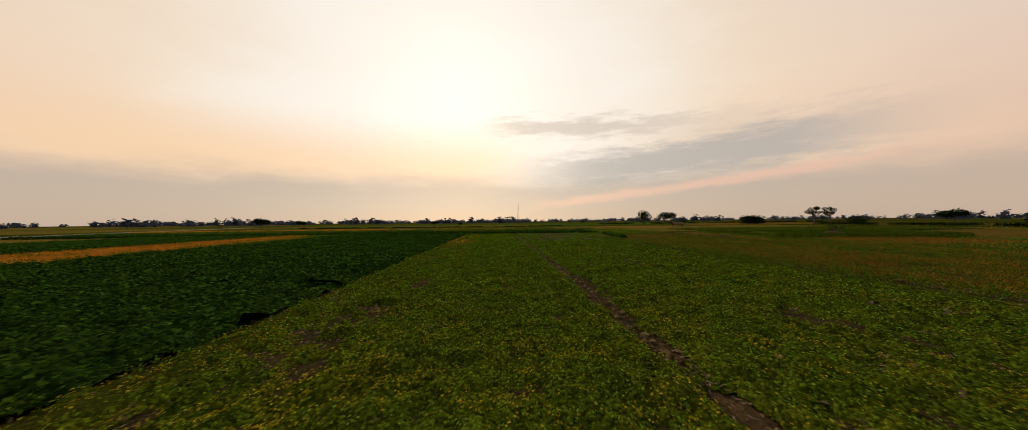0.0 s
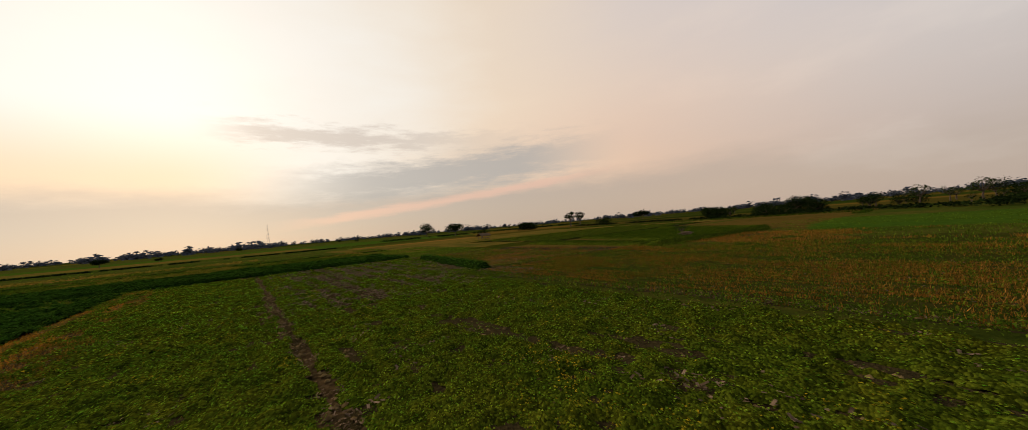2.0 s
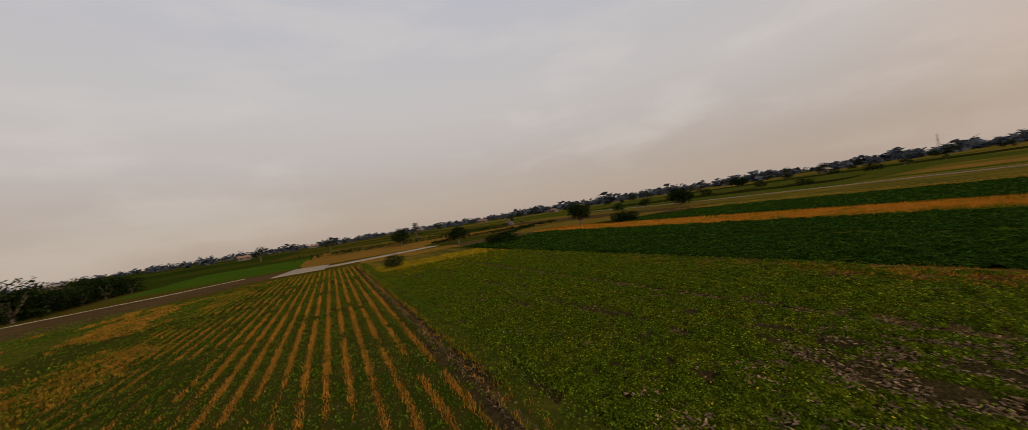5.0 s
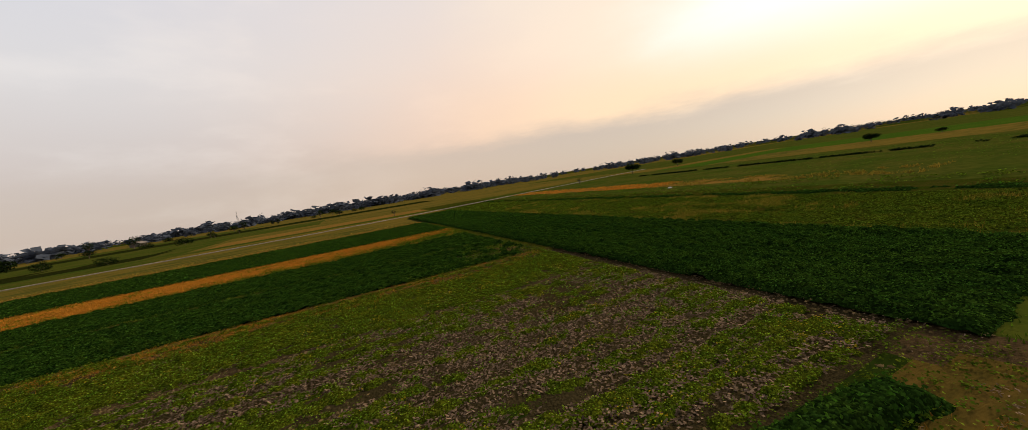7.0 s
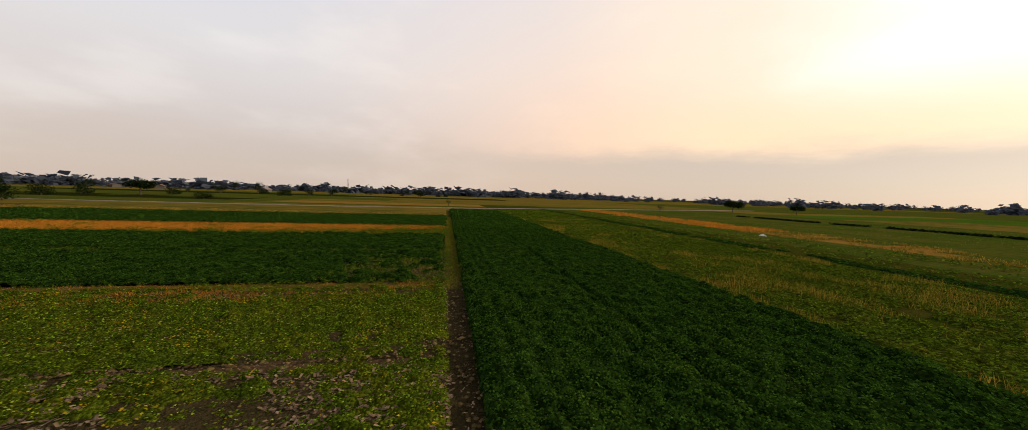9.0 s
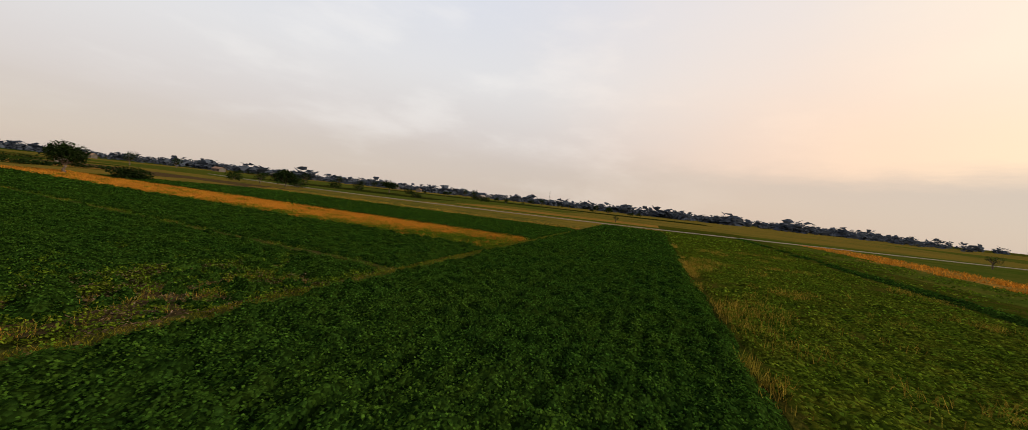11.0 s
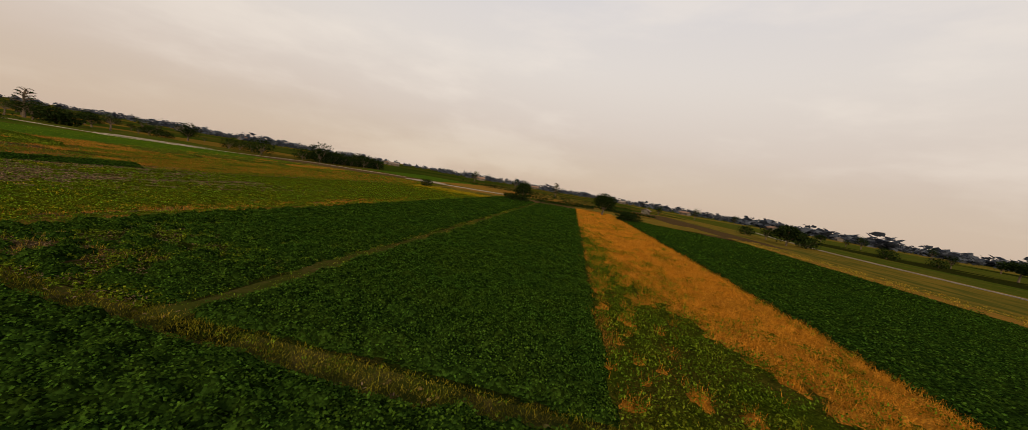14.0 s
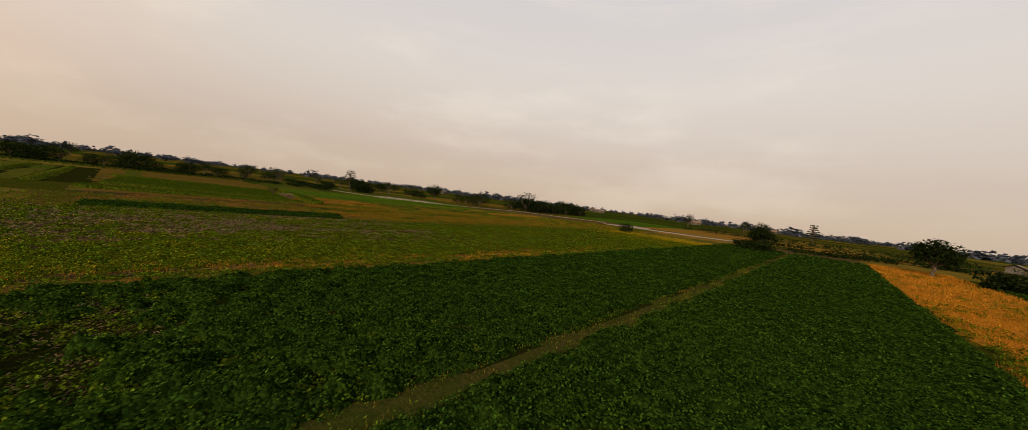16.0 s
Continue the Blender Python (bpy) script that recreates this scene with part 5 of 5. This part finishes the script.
def laid(name, bm, material, label, category, kind="structure"):
    data = bpy.data.meshes.new(name)
    bm.to_mesh(data)
    bm.free()
    data.materials.append(material)
    return tagged(new(name, data), label, category, kind=kind)


laid("road", ribbon(smooth_line([(-128, -150), (-107, -72), (-100, -36), (-99, 10), (-100, 40), (-104, 70), (-113, 100), (-128, 145), (-160, 240)]), 1.2, 0.16, 0.4), CONCRETE, "narrow pale concrete lane along the western fields", "road")
laid("lane", ribbon(smooth_line([(110, 16), (78, 9.5), (69, -4), (66.5, -16), (65.5, -37), (49, -45), (38, -54)]), 0.5, 0.08, 0.2), CONCRETE, "thin pale concrete lane past the ploughed strip", "road")


def slab(corners, top):
    bm = bmesh.new()
    upper = [bm.verts.new((x, y, top)) for x, y in corners]
    lower = [bm.verts.new((x, y, -0.1)) for x, y in corners]
    bm.faces.new(upper)
    for k in range(len(corners)):
        bm.faces.new((lower[k], lower[(k + 1) % len(corners)], upper[(k + 1) % len(corners)], upper[k]))
    return bm


yard = laid("drying_yard", slab([(31.2, -39.6), (21.4, -38), (20.5, -52), (28, -56)], 0.1), CONCRETE, "weathered concrete drying yard beside the lane", "yard")
laid("lane", ribbon(smooth_line([(22, -43.5), (8, -47), (-6, -51)]), 5.0, 0.08, 0.2), CONCRETE, "wide weathered concrete lane at the fields' end", "road")
# plastic-covered rows beside the eastern lane
for k in range(3):
    row = laid("planting_bed", ribbon(smooth_line([(86 + 1.2 * k, 9 - 2.6 * k), (70 + 1.6 * k, -2 - 3.0 * k)], 2.0), 0.16, 0.12, 0.3, 0.1), MUDDY, "long planting row covered in muddy white plastic sheet", "planting row")
    del row["kind"]
    tagged(row, group="plastic-covered planting rows")


def shelter():
    root = thing("field_shelter", (52.5, 103.0, 0), "small open timber field shelter with a thatched roof", "shelter")
    for x in (-1.1, 1.1):
        for y in (-0.8, 0.8):
            bm = bmesh.new()
            tube(bm, [(x, y, -0.1), (x, y, 1.4)], [0.06, 0.05], 6)
            part("post", bm, BOARD, root)
    bm = bmesh.new()
    for k in range(7):
        box(bm, (-1.25, -0.95 + 0.27 * k, 0.55), (1.25, -0.71 + 0.27 * k, 0.62))
    part("platform", bm, BOARD, root)
    bm = bmesh.new()
    ridge = [bm.verts.new((x, 0, 1.85)) for x in (-1.5, 1.5)]
    ridge_low = [bm.verts.new((x, 0, 1.7)) for x in (-1.5, 1.5)]
    for s in (-1, 1):
        eave = [bm.verts.new((x, 1.3 * s, 1.2)) for x in (-1.6, 1.6)]
        eave_low = [bm.verts.new((x, 1.25 * s, 1.08)) for x in (-1.55, 1.55)]
        bm.faces.new((ridge[0], ridge[1], eave[1], eave[0]))
        bm.faces.new((ridge_low[0], ridge_low[1], eave_low[1], eave_low[0]))
        bm.faces.new((eave[0], eave[1], eave_low[1], eave_low[0]))
        for k in (0, 1):
            bm.faces.new((ridge[k], eave[k], eave_low[k], ridge_low[k]))
    bmesh.ops.recalc_face_normals(bm, faces=bm.faces)
    part("roof", bm, THATCH, root, "sagging thatched roof")


shelter()


def heap():
    """A heap of cut branches and boards on the raised plot."""
    root = thing("branch_heap", (44.0, 45.0, 0), "heap of cut branches and boards on the plot", "heap")
    dice = random.Random(8)
    for k in range(14):
        bm = bmesh.new()
        a, z, long = dice.uniform(-0.5, 0.5) + (1.57 if k % 3 == 0 else 0), 0.08 + 0.05 * k, dice.uniform(0.6, 1.0)
        x, y = dice.uniform(-0.4, 0.4), dice.uniform(-0.35, 0.35)
        tube(bm, [(x - long * math.cos(a), y - long * math.sin(a), z), (x, y, z + 0.03), (x + long * math.cos(a), y + long * math.sin(a), z - 0.02)], [0.06, 0.055, 0.04], 6)
        part("branch", bm, BOARD, root)


heap()


def border_stones():
    """Pale stones set in rows along the plot edges."""
    dice = random.Random(12)
    bm = bmesh.new()
    bmesh.ops.create_icosphere(bm, subdivisions=2, radius=0.075)
    for v in bm.verts:
        v.co = Vector((v.co.x * 1.3, v.co.y, v.co.z * 0.75 + 0.06)) * dice.uniform(0.88, 1.12)
    first = laid("border_stone", bm, MUDDY, "pale rough stone marking a plot edge", "stone")
    del first["kind"]
    tagged(first, group="stones along the plots")
    first.matrix_basis = pose(38.3, 46.2, 0)
    for k in range(1, 15):
        copy_thing(first, pose(38.3 + dice.uniform(-0.15, 0.15), 46.2 + 1.4 * k, 0, 0, 0, dice.uniform(0, 360)))
    for k in range(16):
        copy_thing(first, pose(62.0 + dice.uniform(-0.2, 0.2), 44 + 1.5 * k, 0, 0, 0, dice.uniform(0, 360)))


border_stones()


def covered_heap():
    root = thing("covered_heap", (-31, 115.6, 0), "white plastic sheet over a low heap", "heap")
    bm = bmesh.new()
    bmesh.ops.create_grid(bm, x_segments=18, y_segments=12, size=1.0)
    dice = random.Random(2)
    for v in bm.verts:
        edge = max(abs(v.co.x), abs(v.co.y))
        v.co.z = 0.02 + 0.75 * max(0.0, 1 - edge ** 2.2) + dice.uniform(0, 0.05)
        v.co.x, v.co.y, v.co.z = v.co.x * 0.75, v.co.y * 0.45, v.co.z * 0.6
    part("sheet", bm, TARP, root)
    for x, y in ((-0.66, 0.3), (0.62, -0.36), (0.1, 0.4)):
        bm = bmesh.new()
        bmesh.ops.create_icosphere(bm, subdivisions=1, radius=0.09)
        for v in bm.verts:
            v.co = Vector((x + v.co.x * 1.2, y + v.co.y, 0.07 + v.co.z * 0.7)) + Vector((dice.uniform(-0.03, 0.03), dice.uniform(-0.03, 0.03), 0))
        part("stone", bm, CLOD, root, "stone that holds the sheet down")
    root.scale = (0.6, 0.6, 0.6)


covered_heap()


def mast(x, y, tall, label):
    root = thing("radio_mast", (x, y, 0), label, "mast")
    bottom = tall * 0.06
    for sx in (-1, 1):
        for sy in (-1, 1):
            bm = bmesh.new()
            tube(bm, [(sx * bottom, sy * bottom, -0.3), (sx * 0.3, sy * 0.3, tall)], [0.12, 0.07], 5)
            part("leg", bm, STEEL, root)
    levels = 11
    for k in range(levels):
        z0, z1 = tall * k / levels, tall * (k + 1) / levels
        r0, r1 = bottom + (0.3 - bottom) * z0 / tall, bottom + (0.3 - bottom) * z1 / tall
        corners = ((-1, -1), (1, -1), (1, 1), (-1, 1))
        for (ax, ay), (bx, by) in zip(corners, corners[1:] + corners[:1]):
            for low, high in (((ax, ay), (bx, by)), ((bx, by), (ax, ay))):
                bm = bmesh.new()
                tube(bm, [(low[0] * r0, low[1] * r0, z0), (high[0] * r1, high[1] * r1, z1)], [0.045, 0.045], 4)
                part("brace", bm, STEEL, root)
    bm = bmesh.new()
    tube(bm, [(0, 0, tall - 0.5), (0, 0, tall * 1.1)], [0.12, 0.05], 5)
    part("antenna", bm, STEEL, root)


mast(50, 905, 44, "tall thin steel lattice mast on the horizon")
mast(-640, -96, 24, "slim steel lattice mast behind distant trees")


def farm_house(x, y, turn, long, deep, eaves, roof_material, label):
    root = thing("farm_house", (x, y, 0), label, "house", "distant farm houses")
    root.matrix_basis = pose(x, y, 0, 0, 0, turn)
    bm = bmesh.new()
    box(bm, (-long / 2, -deep / 2, -0.1), (long / 2, deep / 2, eaves))
    part("wall", bm, WALL, root)
    for side in (-1, 1):
        bm = bmesh.new()
        y0, rise = side * (deep / 2 + 0.7), deep * 0.27
        for z in (0.0, -0.18):
            bm.faces.new([bm.verts.new(p) for p in ((-long / 2 - 0.6, 0, eaves + rise + z), (long / 2 + 0.6, 0, eaves + rise + z), (long / 2 + 0.6, y0, eaves - 0.15 + z), (-long / 2 - 0.6, y0, eaves - 0.15 + z))])
        part("roof_slope", bm, roof_material, root)
    for s in (-1, 1):
        bm = bmesh.new()
        bm.faces.new([bm.verts.new(p) for p in ((s * long / 2, -deep / 2, eaves), (s * long / 2, deep / 2, eaves), (s * long / 2, 0, eaves + deep * 0.27))])
        part("gable", bm, WALL, root)
    for k, px in enumerate((-0.3, 0.0, 0.3)):
        for s in (-1, 1):
            bm = bmesh.new()
            low, high = ((0.0, 2.05) if k == 1 else (0.9, 2.0))
            box(bm, (px * long - 0.5, s * (deep / 2 + 0.02) - 0.02, low), (px * long + 0.5, s * (deep / 2 + 0.02) + 0.02, high))
            if k == 1:
                part("door", bm, BOARD, root)
                continue
            pane = bm
            bm = bmesh.new()
            for a, b, c, d in ((-0.58, -0.5, low - 0.08, high + 0.08), (0.5, 0.58, low - 0.08, high + 0.08), (-0.5, 0.5, high, high + 0.08), (-0.5, 0.5, low - 0.08, low)):
                box(bm, (px * long + a, s * (deep / 2 + 0.03) - 0.04, c), (px * long + b, s * (deep / 2 + 0.03) + 0.04, d))
            part("pane", pane, DARK, part("window", bm, BOARD, root))


farm_house(-66, -122, 70, 5.5, 3.4, 1.9, ROOF_PALE, "low farm shed with pale pinkish metal roof")
HOUSES = ((-1, 12), (-9, 10), (-16, 14), (-30, 11), (-38, 9), (-47, 13), (-60, 10), (-72, 12), (-84, 10), (-96, 14), (-100, 9), (-116, 12), (-126, 10))
for k, (turn_by, long) in enumerate(HOUSES):
    a = radians(-112 + turn_by + (0 if k % 2 else 3))
    far = 430 + 60 * (k % 4)
    farm_house(far * math.sin(a), far * math.cos(a) + 30, 25 * k, long, 7, 3.0, ROOF if k % 3 else ROOF_PALE, "distant low whitewashed farm house among trees")
